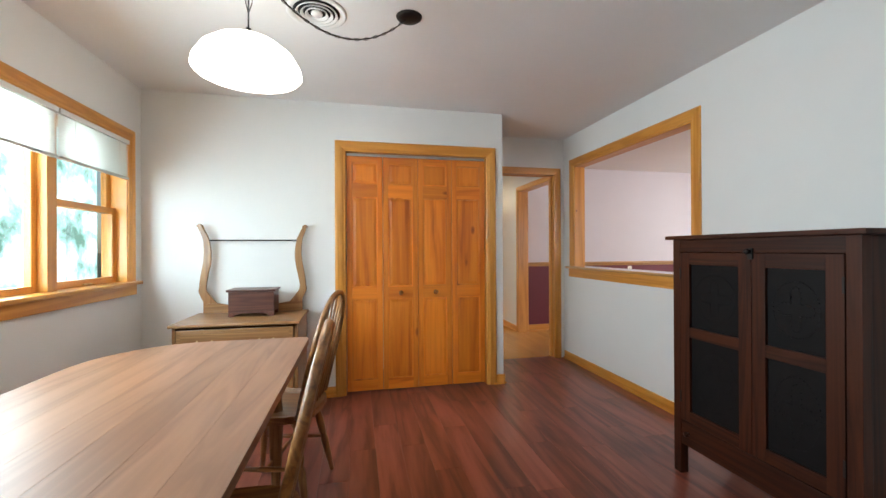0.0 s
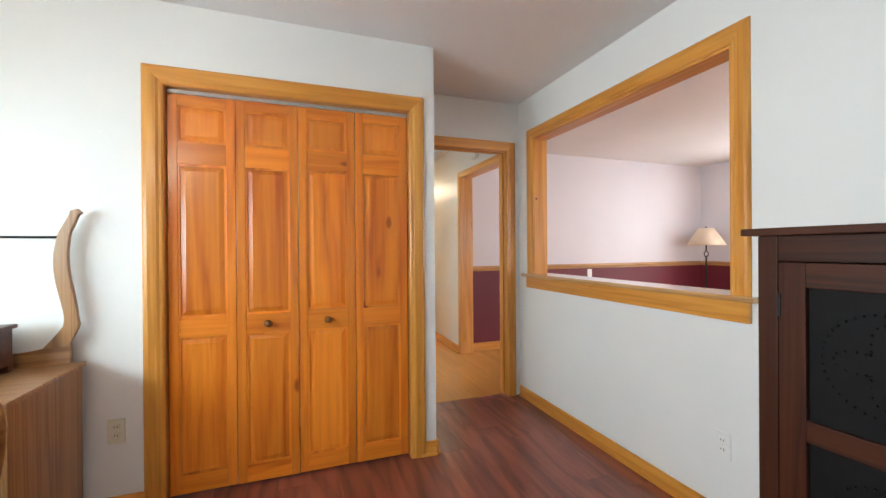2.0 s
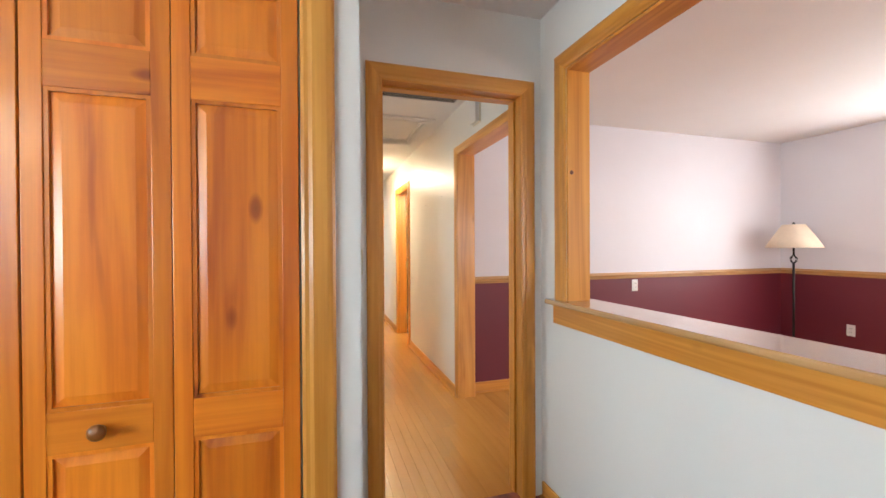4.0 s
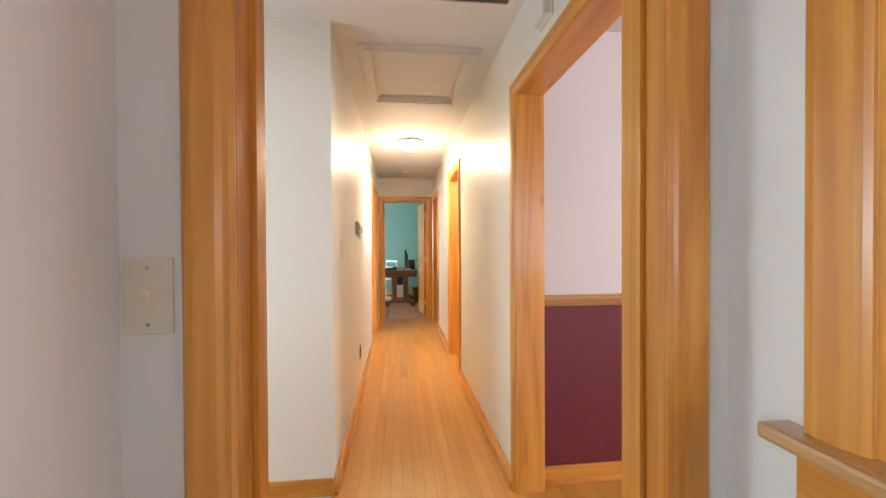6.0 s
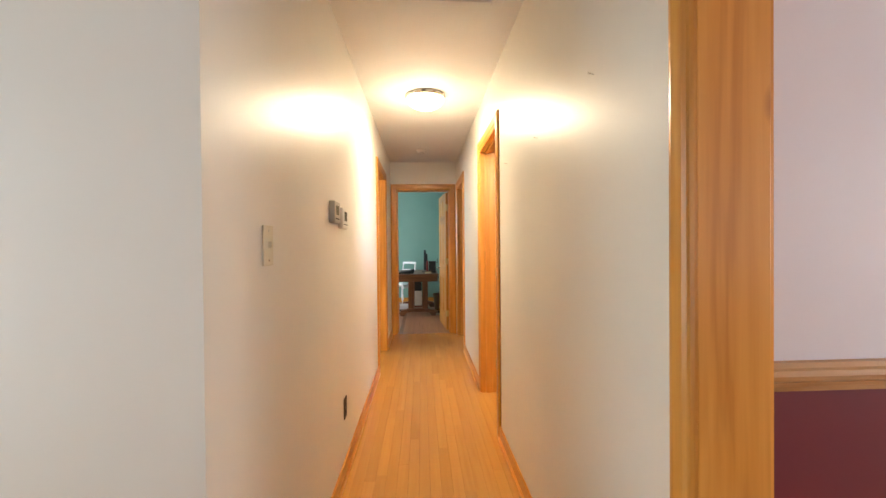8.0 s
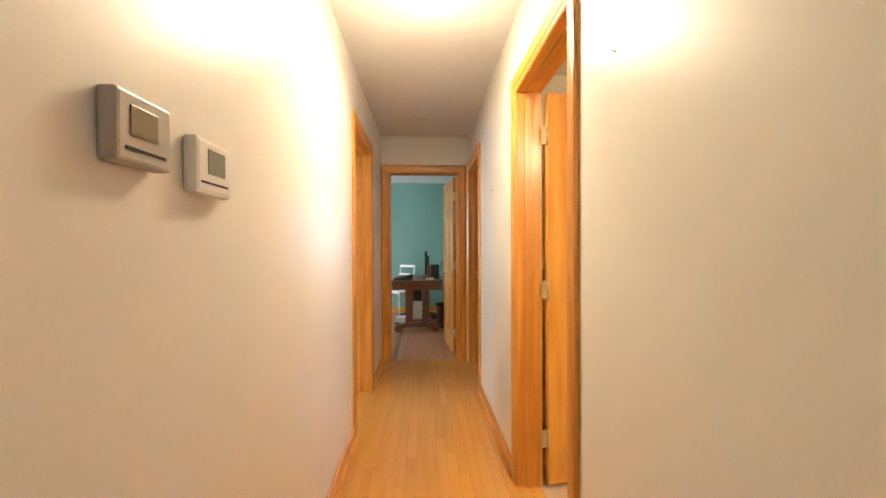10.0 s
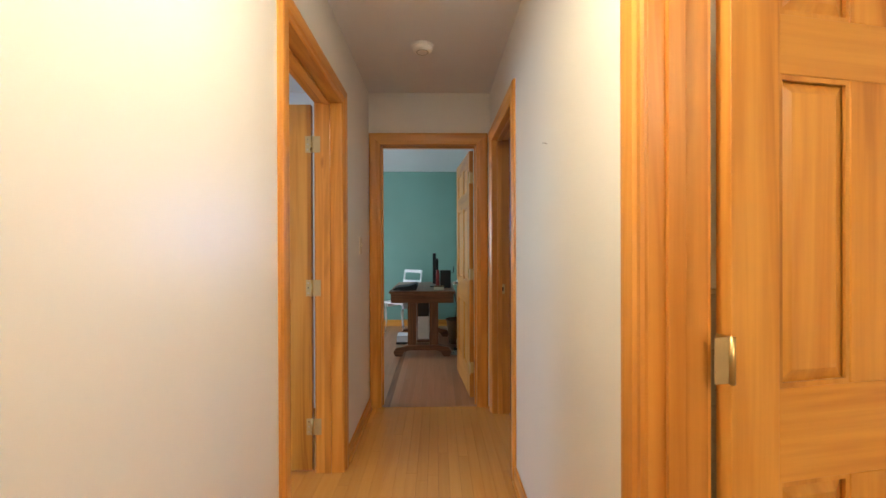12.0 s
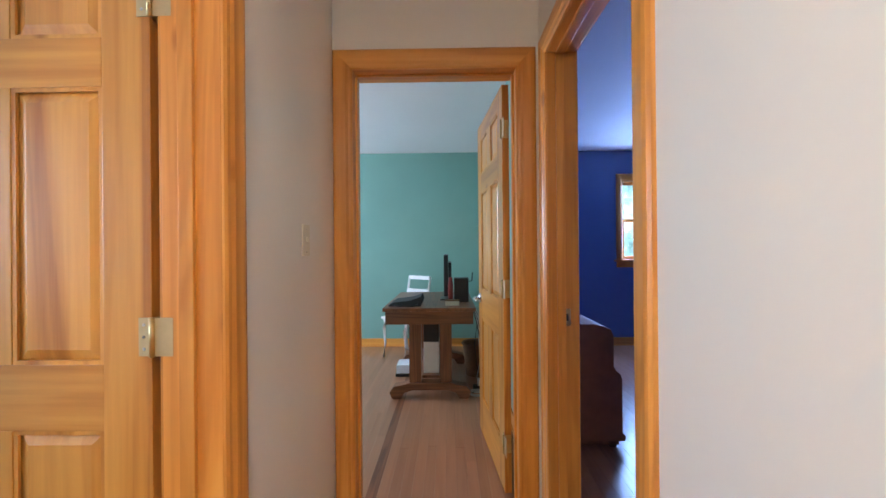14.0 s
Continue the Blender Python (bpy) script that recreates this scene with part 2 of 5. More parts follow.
def make_backdrop():
    """Woods and bright sky far outside the windows."""
    m, nt, b = base_material("outdoor_backdrop")
    vec = coords(nt, (1, 1, 1), False)
    n1 = noise_tex(nt, vec, 1.5, 6, 0.65)
    tc = coords(nt, (2.2, 2.2, 0.12), False)
    n2 = noise_tex(nt, tc, 1.5, 2)
    c = ramp(nt, n1, [(0.36, (0.12, 0.24, 0.20)), (0.47, (0.38, 0.58, 0.58)), (0.57, (0.72, 0.92, 1.0)), (0.72, (1, 1, 1))])
    tr = ramp(nt, n2, [(0.36, (0.35, 0.33, 0.33)), (0.43, (1, 1, 1))])
    c = mix(nt, c, tr, 0.5, 'MULTIPLY')
    e = nt.nodes.new("ShaderNodeEmission")
    nt.links.new(c, e.inputs[0])
    e.inputs[1].default_value = 2.8
    nt.links.new(e.outputs[0], nt.nodes["Material Output"].inputs[0])
    return m


backdrop_mat = make_backdrop()


# ---------------- builders ----------------
def origin_of(ob):
    v = Vector((0, 0, 0))
    while ob:
        v += ob.location
        ob = ob.parent
    return v


def part(name, bm, material, parent=None, label="", smooth=False, place=None, world_space=False):
    """Link a bmesh as one mesh object under a parent. world_space: its vertices are in the world's metres."""
    if world_space and parent:
        bmesh.ops.translate(bm, verts=bm.verts, vec=-origin_of(parent))
    me = bpy.data.meshes.new(name)
    bm.normal_update()
    bm.to_mesh(me)
    bm.free()
    me.materials.append(material)
    if smooth:
        for p in me.polygons:
            p.use_smooth = True
    ob = new(name, me)
    if parent:
        ob.parent = parent
    if place is not None:
        ob.matrix_basis = place
    if label:
        ob["label"] = label
    return ob


def thing(name, at, label, category, group="", kind="", turn=0.0):
    ob = new(name)
    ob.empty_display_size = 0.1
    ob.location = at
    ob.rotation_euler = (0, 0, radians(turn))
    return tagged(ob, label, category, group, kind)


def add_box(bm, x0, x1, y0, y1, z0, z1):
    v = [bm.verts.new((x, y, z)) for z in (z0, z1) for y in (y0, y1) for x in (x0, x1)]
    for f in ((0, 2, 3, 1), (4, 5, 7, 6), (0, 1, 5, 4), (2, 6, 7, 3), (0, 4, 6, 2), (1, 3, 7, 5)):
        bm.faces.new([v[k] for k in f])
    return v


def box(x0, x1, y0, y1, z0, z1, bevel=0.0, seg=2):
    bm = bmesh.new()
    add_box(bm, min(x0, x1), max(x0, x1), min(y0, y1), max(y0, y1), min(z0, z1), max(z0, z1))
    if bevel:
        bmesh.ops.bevel(bm, geom=bm.edges[:], offset=bevel, segments=seg, profile=0.6, affect='EDGES')
    return bm


def lathe(profile, seg=24):
    """A turned solid about z from (radius, height) pairs."""
    bm = bmesh.new()
    rings = []
    for r, z in profile:
        rings.append([bm.verts.new((r * math.cos(2 * math.pi * k / seg), r * math.sin(2 * math.pi * k / seg), z)) for k in range(seg)] if r > 1e-5 else [bm.verts.new((0, 0, z))])
    for a, b in zip(rings, rings[1:]):
        for k in range(seg):
            q = [a[k % len(a)], a[(k + 1) % len(a)], b[(k + 1) % len(b)], b[k % len(b)]]
            q = list(dict.fromkeys(q))
            if len(q) > 2:
                bm.faces.new(q)
    bmesh.ops.recalc_face_normals(bm, faces=bm.faces)
    return bm


def tube(points, radius, seg=8, closed=False, flat=1.0):
    """A round rod along points; radius may be a list."""
    bm = bmesh.new()
    pts = [Vector(p) for p in points]
    rad = radius if isinstance(radius, (list, tuple)) else [radius] * len(pts)
    rings = []
    for k, p in enumerate(pts):
        a = pts[k - 1] if (k or closed) else p
        c = pts[(k + 1) % len(pts)] if (k + 1 < len(pts) or closed) else p
        d = (c - a).normalized()
        u = d.cross(Vector((0, 0, 1)))
        if u.length < 0.05:
            u = d.cross(Vector((1, 0, 0)))
        u.normalize()
        w = d.cross(u)
        rings.append([bm.verts.new(p + rad[k] * (math.cos(2 * math.pi * j / seg) * u * flat + math.sin(2 * math.pi * j / seg) * w)) for j in range(seg)])
    pairs = list(zip(rings, rings[1:])) + ([(rings[-1], rings[0])] if closed else [])
    for a, b in pairs:
        for j in range(seg):
            bm.faces.new((a[j], a[(j + 1) % seg], b[(j + 1) % seg], b[j]))
    if not closed:
        bm.faces.new(rings[0][::-1])
        bm.faces.new(rings[-1])
    bmesh.ops.recalc_face_normals(bm, faces=bm.faces)
    return bm


def prism(outline, axis, lo, hi, bevel=0.0):
    """A flat outline of (a, b) pairs pushed along an axis from lo to hi."""
    bm = bmesh.new()

    def at(a, b, t):
        return {'x': (t, a, b), 'y': (a, t, b), 'z': (a, b, t)}[axis]
    n = len(outline)
    A = [bm.verts.new(at(a, b, lo)) for a, b in outline]
    B = [bm.verts.new(at(a, b, hi)) for a, b in outline]
    bm.faces.new(A)
    bm.faces.new(B[::-1])
    for k in range(n):
        bm.faces.new((A[k], B[k], B[(k + 1) % n], A[(k + 1) % n]))
    bmesh.ops.recalc_face_normals(bm, faces=bm.faces)
    if bevel:
        es = [e for e in bm.edges if len(e.link_faces) == 2 and e.calc_face_angle(0) > 0.6]
        bmesh.ops.bevel(bm, geom=es, offset=bevel, segments=2, profile=0.6, affect='EDGES')
    return bm


def slab(name, axis, c0, c1, a0, a1, material, holes=(), z0=0.0, z1=2.44, label="", category="wall"):
    """A wall leaf between c0 and c1 across its thickness; holes (a0, a1, z0, z1) go through it. axis: the direction of its thickness."""
    As = sorted({a0, a1, *[min(max(h[k], a0), a1) for h in holes for k in (0, 1)]})
    Zs = sorted({z0, z1, *[min(max(h[k], z0), z1) for h in holes for k in (2, 3)]})
    full = {}
    for i in range(len(As) - 1):
        for j in range(len(Zs) - 1):
            am, zm = (As[i] + As[i + 1]) / 2, (Zs[j] + Zs[j + 1]) / 2
            full[i, j] = not any(h[0] < am < h[1] and h[2] < zm < h[3] for h in holes)
    bm = bmesh.new()
    seen = {}

    def vert(c, a, z):
        key = (c, a, z)
        if key not in seen:
            seen[key] = bm.verts.new((c, a, z) if axis == 'x' else (a, c, z))
        return seen[key]
    for (i, j), on in full.items():
        if not on:
            continue
        p, q, r, s = As[i], As[i + 1], Zs[j], Zs[j + 1]
        for c in (c0, c1):
            bm.faces.new((vert(c, p, r), vert(c, q, r), vert(c, q, s), vert(c, p, s)))
        for near, e in (((i - 1, j), ((p, r), (p, s))), ((i + 1, j), ((q, r), (q, s))), ((i, j - 1), ((p, r), (q, r))), ((i, j + 1), ((p, s), (q, s)))):
            if not full.get(near):
                (ea, ez), (fa, fz) = e
                bm.faces.new((vert(c0, ea, ez), vert(c1, ea, ez), vert(c1, fa, fz), vert(c0, fa, fz)))
    bmesh.ops.recalc_face_normals(bm, faces=bm.faces)
    ob = part(name, bm, material)
    return tagged(ob, label or "smooth painted drywall wall", category, "", "structure")


CASING = ((0.0, 0.006), (0.006, 0.011), (0.014, 0.012), (0.022, 0.017), (0.050, 0.019), (0.060, 0.017), (0.066, 0.010), (0.066, 0.0), (0.0, 0.0))


def casing_member(parent, axis, face, out, a0, a1, z0, z1, side, material, width=0.066, bottom=False, name="casing"):
    """One mitred moulding round an opening a0..a1, z0..z1 on the wall face; out: which way it stands proud."""
    bm = bmesh.new()
    ends = []
    for t in (0, 1):
        ring = []
        for u, d in CASING:
            u = u * width / 0.066
            if side == 'top':
                a, z = (a0 - u, a1 + u)[t], z1 + u
            elif side == 'bottom':
                a, z = (a0 - u, a1 + u)[t], z0 - u
            else:
                a = a0 - u if side == 'low' else a1 + u
                z = ((z0 - u if bottom else z0), z1 + u)[t]
            c = face + out * d
            ring.append(bm.verts.new((c, a, z) if axis == 'x' else (a, c, z)))
        ends.append(ring)
    n = len(CASING)
    for k in range(n):
        bm.faces.new((ends[0][k], ends[0][(k + 1) % n], ends[1][(k + 1) % n], ends[1][k]))
    bm.faces.new(ends[0][::-1])
    bm.faces.new(ends[1])
    bmesh.ops.recalc_face_normals(bm, faces=bm.faces)
    return part(name, bm, material, parent, world_space=True)


def frame_set(name, axis, faces, a0, a1, z1, label, lining=True, stop=None, stop_side=1, width=0.088):
    """A cased doorway: faces is ((coordinate, out), ...) for each cased side; the lining spans the wall's thickness."""
    lo, hi = min(f for f, _ in faces), max(f for f, _ in faces)
    along = 'y' if axis == 'x' else 'x'
    base = ((lo + hi) / 2, (a0 + a1) / 2, 0) if axis == 'x' else ((a0 + a1) / 2, (lo + hi) / 2, 0)
    t = thing(name, base, label, "door frame", "", "structure")
    J = 0.019
    for f, out in faces:
        for side in ('low', 'high', 'top'):
            casing_member(t, axis, f, out, a0 + 0.006, a1 - 0.006, 0.0, z1 - 0.006, side, pine['z'] if side != 'top' else pine[along], width)

    def b(c0, c1, p, q, r, s, nm, mat, bev=0.0015):
        bm = box(c0, c1, p, q, r, s, bev) if axis == 'x' else box(p, q, c0, c1, r, s, bev)
        part(nm, bm, mat, t, world_space=True)
    if lining:
        b(lo, hi, a0 - 0.012, a0 + J - 0.012, 0, z1 + 0.007, "jamb", pine['z'])
        b(lo, hi, a1 - J + 0.012, a1 + 0.012, 0, z1 + 0.007, "jamb", pine['z'])
        b(lo, hi, a0 + J - 0.012, a1 - J + 0.012, z1 - 0.007, z1 + 0.012, "head_jamb", pine[along])
    if stop is not None:
        w = 0.035 * stop_side
        b(stop, stop + w, a0 + 0.007, a0 + 0.018, 0, z1 - 0.018, "stop", pine['z'])
        b(stop, stop + w, a1 - 0.018, a1 - 0.007, 0, z1 - 0.018, "stop", pine['z'])
        b(stop, stop + w, a0 + 0.018, a1 - 0.018, z1 - 0.018, z1 - 0.007, "stop", pine[along])
    return t


def board(name, x0, x1, y0, y1, height, label="pine baseboard along the wall foot"):
    """A baseboard with an eased top."""
    bm = box(x0, x1, y0, y1, 0.001, height, 0.004, 2)
    dx, dy = (0.011, 0.0) if abs(y1 - y0) > abs(x1 - x0) else (0.0, 0.011)
    for g, top in ((1.0, 0.011), (0.62, 0.017)):
        add_box(bm, x0 - dx * g, x1 + dx * g, y0 - dy * g, y1 + dy * g, 0.0012, top)
    ob = part(name, bm, pine['y'] if abs(y1 - y0) > abs(x1 - x0) else pine['x'])
    return tagged(ob, label, "baseboard", "", "structure")


# ---------------- the large structure ----------------
H = 2.44
DH = 2.045
WIN = (-1.25, 1.955, 0.985, 2.01)          # dining window, along y and z
PASS = (1.05, 2.60, 1.003, 2.10)          # opening between dining and living room
OP2 = (3.155, 4.19, 0.0, 2.06)
RD = (6.12, 6.87, 0.0, DH)
RD2 = (8.265, 9.07, 0.0, DH)
LD = (7.49, 8.305, 0.0, DH)
D1 = (1.09, 1.80, 0.0, DH)
END = (1.085, 1.84, 0.0, DH)
CLO = (-0.46, 0.78, 0.0, DH)
LW = (1.75, 3.17, 0.80, 2.09)             # living room window
BW = (3.70, 4.40, 1.06, 2.07)             # bedroom window

slab("wall_dining_window", 'x', -2.12, -1.96, -3.0, 2.26, wall_white, [WIN], label="off-white painted dining room wall with a long window")
slab("wall_dining_back", 'y', -3.1, -3.0, -2.12, 2.08, wall_white)
slab("wall_closet_front", 'y', 2.14, 2.26, -1.96, 0.93, wall_white, [CLO], label="off-white painted wall round the closet opening")
slab("wall_closet_side", 'x', 0.83, 0.93, 2.26, 2.88, wall_white)
slab("wall_closet_back", 'y', 2.82, 2.88, -1.96, 0.83, wall_plain)
slab("wall_doorway_dining", 'y', 2.82, 2.88, 0.93, 1.91, wall_white, [D1])
slab("wall_doorway_hall", 'y', 2.88, 2.95, -0.7, 1.94, wall_hall, [D1])
slab("wall_pass_dining", 'x', 1.91, 1.99, -3.0, 2.88, wall_white, [PASS], label="off-white painted wall with a wood-trimmed pass-through")
slab("wall_living_pass", 'x', 1.99, 2.03, -3.0, 2.88, wall_living, [PASS], label="living room wall, pale above and maroon below")
slab("wall_living_inner", 'x', 1.99, 2.08, 2.88, 4.26, wall_living, [OP2], label="living room wall, pale above and maroon below")
slab("wall_hall_doors", 'x', 1.94, 1.99, 2.95, 9.20, wall_hall, [OP2, RD, RD2], label="cream painted semi-gloss hallway wall")
slab("wall_bath_inner", 'x', 1.99, 2.06, 4.40, 7.60, wall_bath, [RD])
slab("wall_bedroom_inner", 'x', 1.99, 2.06, 7.70, 12.45, wall_blue, [RD2])
slab("wall_hall_long", 'x', 0.94, 1.0, 4.30, 9.20, wall_hall, [LD], label="cream painted semi-gloss hallway wall")
slab("wall_side_room_inner", 'x', 0.86, 0.94, 4.36, 9.27, wall_white, [LD])
slab("wall_foyer_face", 'y', 4.30, 4.36, -0.7, 0.94, wall_hall, label="cream painted wall at the hallway corner")
slab("wall_foyer_end", 'x', -0.8, -0.7, 2.88, 4.36, wall_hall, [(3.1, 4.15, 0.3, 2.05)])
slab("wall_hall_end", 'y', 9.20, 9.27, 0.94, 1.99, wall_hall, [END], label="cream painted wall above the end door")
slab("wall_office_inner", 'y', 9.27, 9.34, -1.5, 1.99, wall_teal, [END])
slab("wall_office_right", 'x', 1.955, 1.99, 9.34, 12.45, wall_teal, label="teal painted office wall")
slab("wall_office_far", 'y', 12.45, 12.55, -1.6, 1.99, wall_teal, label="teal painted far office wall")
slab("wall_office_window", 'x', -1.6, -1.5, 9.27, 12.45, wall_teal, [(10.2, 11.8, 0.95, 2.05)])
slab("wall_bedroom_far", 'y', 12.45, 12.55, 1.99, 5.1, wall_blue, [BW], label="deep blue painted bedroom wall with a window")
slab("wall_bedroom_right", 'x', 5.0, 5.1, 7.60, 12.45, wall_blue)
slab("wall_bedroom_near", 'y', 7.65, 7.70, 2.06, 5.0, wall_blue)
slab("wall_bath_far", 'y', 7.60, 7.65, 1.99, 4.3, wall_bath)
slab("wall_bath_right", 'x', 4.2, 4.3, 4.40, 7.60, wall_bath)
slab("wall_bath_near", 'y', 4.33, 4.40, 1.99, 4.3, wall_bath)
slab("wall_side_room_window", 'x', -1.6, -1.5, 6.8, 9.27, wall_white, [(7.1, 8.1, 0.95, 2.05)])
slab("wall_side_room_near", 'y', 6.7, 6.8, -1.6, 0.86, wall_white)
slab("wall_side_room_far", 'y', 9.20, 9.27, -1.5, 0.86, wall_white)
slab("wall_living_far", 'y', 4.26, 4.33, 1.99, 6.0, wall_living, label="living room wall, pale lilac white above and maroon below")
slab("wall_living_window", 'x', 5.9, 6.0, -3.0, 4.26, wall_living, [LW], label="living room window wall, pale above and maroon below")
# opening is added out of view, only to hold the fill lamp
slab("wall_living_near", 'y', -3.1, -3.0, 2.08, 6.0, wall_living, [(2.9, 5.1, 0.8, 2.1)])


def deck(name, x0, x1, y0, y1, z0, z1, material, label, category):
    return tagged(part(name, box(x0, x1, y0, y1, z0, z1), material), label, category, "", "structure")


for nm, x0, x1, y0, y1 in (("ceiling_dining", -2.12, 1.99, -3.1, 2.88), ("ceiling_living", 1.99, 6.0, -3.1, 4.33), 
                           ("ceiling_office", -1.6, 1.99, 9.27, 12.55), ("ceiling_bedroom", 1.99, 5.1, 7.65, 12.55), ("ceiling_bath", 1.99, 4.3, 4.33, 7.65)):
    deck(nm, x0, x1, y0, y1, H, H + 0.1, ceiling_white, "flat white painted drywall ceiling", "ceiling")
bm = bmesh.new()
for xa, xb in ((-0.8, 1.19), (1.19, 1.765), (1.765, 1.99)):
    for ya, yb in ((2.88, 4.58), (4.58, 5.36), (5.36, 9.27)):
        if (xa, ya) != (1.19, 4.58):
            add_box(bm, xa, xb, ya, yb, H, H + 0.1)
bmesh.ops.remove_doubles(bm, verts=bm.verts, dist=1e-5)
tagged(part("ceiling_hall", bm, ceiling_white), "flat white painted hallway ceiling with a hatch opening", "ceiling", "", "structure")
deck("ceiling_side_room", -1.6, -0.8, 6.7, 9.27, H, H + 0.1, ceiling_white, "flat white painted drywall ceiling", "ceiling")
floors = {}
for nm, x0, x1, y0, y1, lab in (("floor_dining", -2.12, 1.99, -3.1, 2.885, "reddish brown laminate plank floor"), ("floor_living", 1.99, 6.0, -3.1, 4.33, "wooden strip floor of the living room"),
                                ("floor_hall", -1.6, 1.99, 2.885, 9.27, "honey coloured oak strip hallway floor"), ("floor_office", -1.6, 1.99, 9.27, 12.55, "oak strip office floor"),
                                ("floor_bedroom", 1.99, 5.1, 7.65, 12.55, "oak strip bedroom floor"), ("floor_bath", 1.99, 4.3, 4.33, 7.65, "beige tiled bathroom floor")):
    floors[nm] = deck(nm, x0, x1, y0, y1, -0.10, -0.008, dark_gap if nm != "floor_bath" else tile_beige, lab, "floor")

# door frames
frame_set("door_1", 'y', ((2.82, -1), (2.95, 1)), D1[0], D1[1], DH, "cased pine doorway from dining room to hallway", stop=2.875, width=0.074)
frame_set("door_2", 'x', ((1.94, -1), (2.08, 1)), OP2[0], OP2[1], OP2[3], "cased pine opening into the living room", width=0.064)
frame_set("door_3", 'x', ((1.94, -1), (2.06, 1)), RD[0], RD[1], DH, "pine frame of the bathroom door", stop=1.975)
frame_set("door_4", 'x', ((1.94, -1), (2.06, 1)), RD2[0], RD2[1], DH, "pine frame of the bedroom door", stop=1.975)
frame_set("door_5", 'x', ((0.86, -1), (1.0, 1)), LD[0], LD[1], DH, "pine frame of the side room door", stop=0.905)
frame_set("door_6", 'y', ((9.20, -1), (9.34, 1)), END[0], END[1], DH, "pine frame of the office door", stop=9.25)
frame_set("closet_frame", 'y', ((2.14, -1), (2.26, 1)), CLO[0], CLO[1], DH, "pine casing round the closet")

# baseboards
for nm, x0, x1, y0, y1, h in (
        ("baseboard_dining_1", 1.897, 1.909, -3.0, 2.80, 0.085), ("baseboard_dining_2", -1.96, -0.52, 2.127, 2.139, 0.085),
        ("baseboard_dining_3", 0.833, 0.93, 2.127, 2.139, 0.085), ("baseboard_dining_4", 0.931, 0.943, 2.127, 2.80, 0.085), ("baseboard_dining_5", -1.959, -1.947, -3.0, 2.126, 0.085),
        ("baseboard_hall_1", 1.927, 1.939, 4.250, 6.038, 0.085), ("baseboard_hall_2", 1.927, 1.939, 6.952, 8.183, 0.085),
        ("baseboard_hall_3", 1.001, 1.013, 4.287, 7.42, 0.085), ("baseboard_hall_4", 1.001, 1.013, 8.39, 9.199, 0.085), ("baseboard_hall_5", -0.69, 1.0, 4.287, 4.299, 0.085),
        ("baseboard_living_1", 2.10, 5.89, 4.245, 4.259, 0.095), ("baseboard_living_2", 5.886, 5.899, -3.0, 4.244, 0.095),
        ("baseboard_office_1", -1.49, 1.954, 12.436, 12.449, 0.10), ("baseboard_office_2", 1.942, 1.954, 9.345, 12.435, 0.10), ("baseboard_bedroom_1", 2.065, 4.99, 12.436, 12.449, 0.10)):
    board(nm, x0, x1, y0, y1, h)


def rail(name, axis, face, out, a0, a1):
    """Moulded chair rail, three steps deep."""
    prof = [(0, 0.956), (0.010, 0.956), (0.013, 0.966), (0.013, 0.974), (0.020, 0.980), (0.024, 0.990), (0.020, 1.000), (0.013, 1.004), (0.011, 1.014), (0, 1.016)]
    outline = [(face + out * d, z) for d, z in prof]
    if axis == 'y':
        bm = prism([(a, z) for a, z in outline], 'x', a0, a1)
    else:
        bm = prism([(a, z) for a, z in outline], 'y', a0, a1)
    return tagged(part(name, bm, rail_wood['x'] if axis == 'y' else rail_wood['y']), "moulded wooden chair rail between pale and maroon paint", "chair rail", "", "structure")


rail("trim_living_1", 'y', 4.259, -1, 2.10, 5.875)
rail("trim_living_2", 'x', 5.899, -1, 3.24, 4.259)
rail("trim_living_3", 'x', 5.899, -1, -3.0, 1.68)


# ---------------- windows ----------------
def sash(parent, axis, c, a0, a1, z0, z1, w=0.042, d=0.035, name="sash"):
    """A glazed sash: stiles, rails and a pane."""
    along = 'y' if axis == 'x' else 'x'

    def b(p, q, r, s, nm, mat, dd=d, bev=0.004):
        bm = box(c - dd / 2, c + dd / 2, p, q, r, s, bev) if axis == 'x' else box(p, q, c - dd / 2, c + dd / 2, r, s, bev)
        return part(nm, bm, mat, parent, world_space=True)
    b(a0, a0 + w, z0, z1, name + "_stile", pine['z'])
    b(a1 - w, a1, z0, z1, name + "_stile", pine['z'])
    b(a0 + w, a1 - w, z0, z0 + w, name + "_rail", pine[along])
    b(a0 + w, a1 - w, z1 - w, z1, name + "_rail", pine[along])
    g = b(a0 + w - 0.006, a1 - w + 0.006, z0 + w - 0.006, z1 - w + 0.006, "pane", glass, 0.004, 0.0)
    g.visible_shadow = False


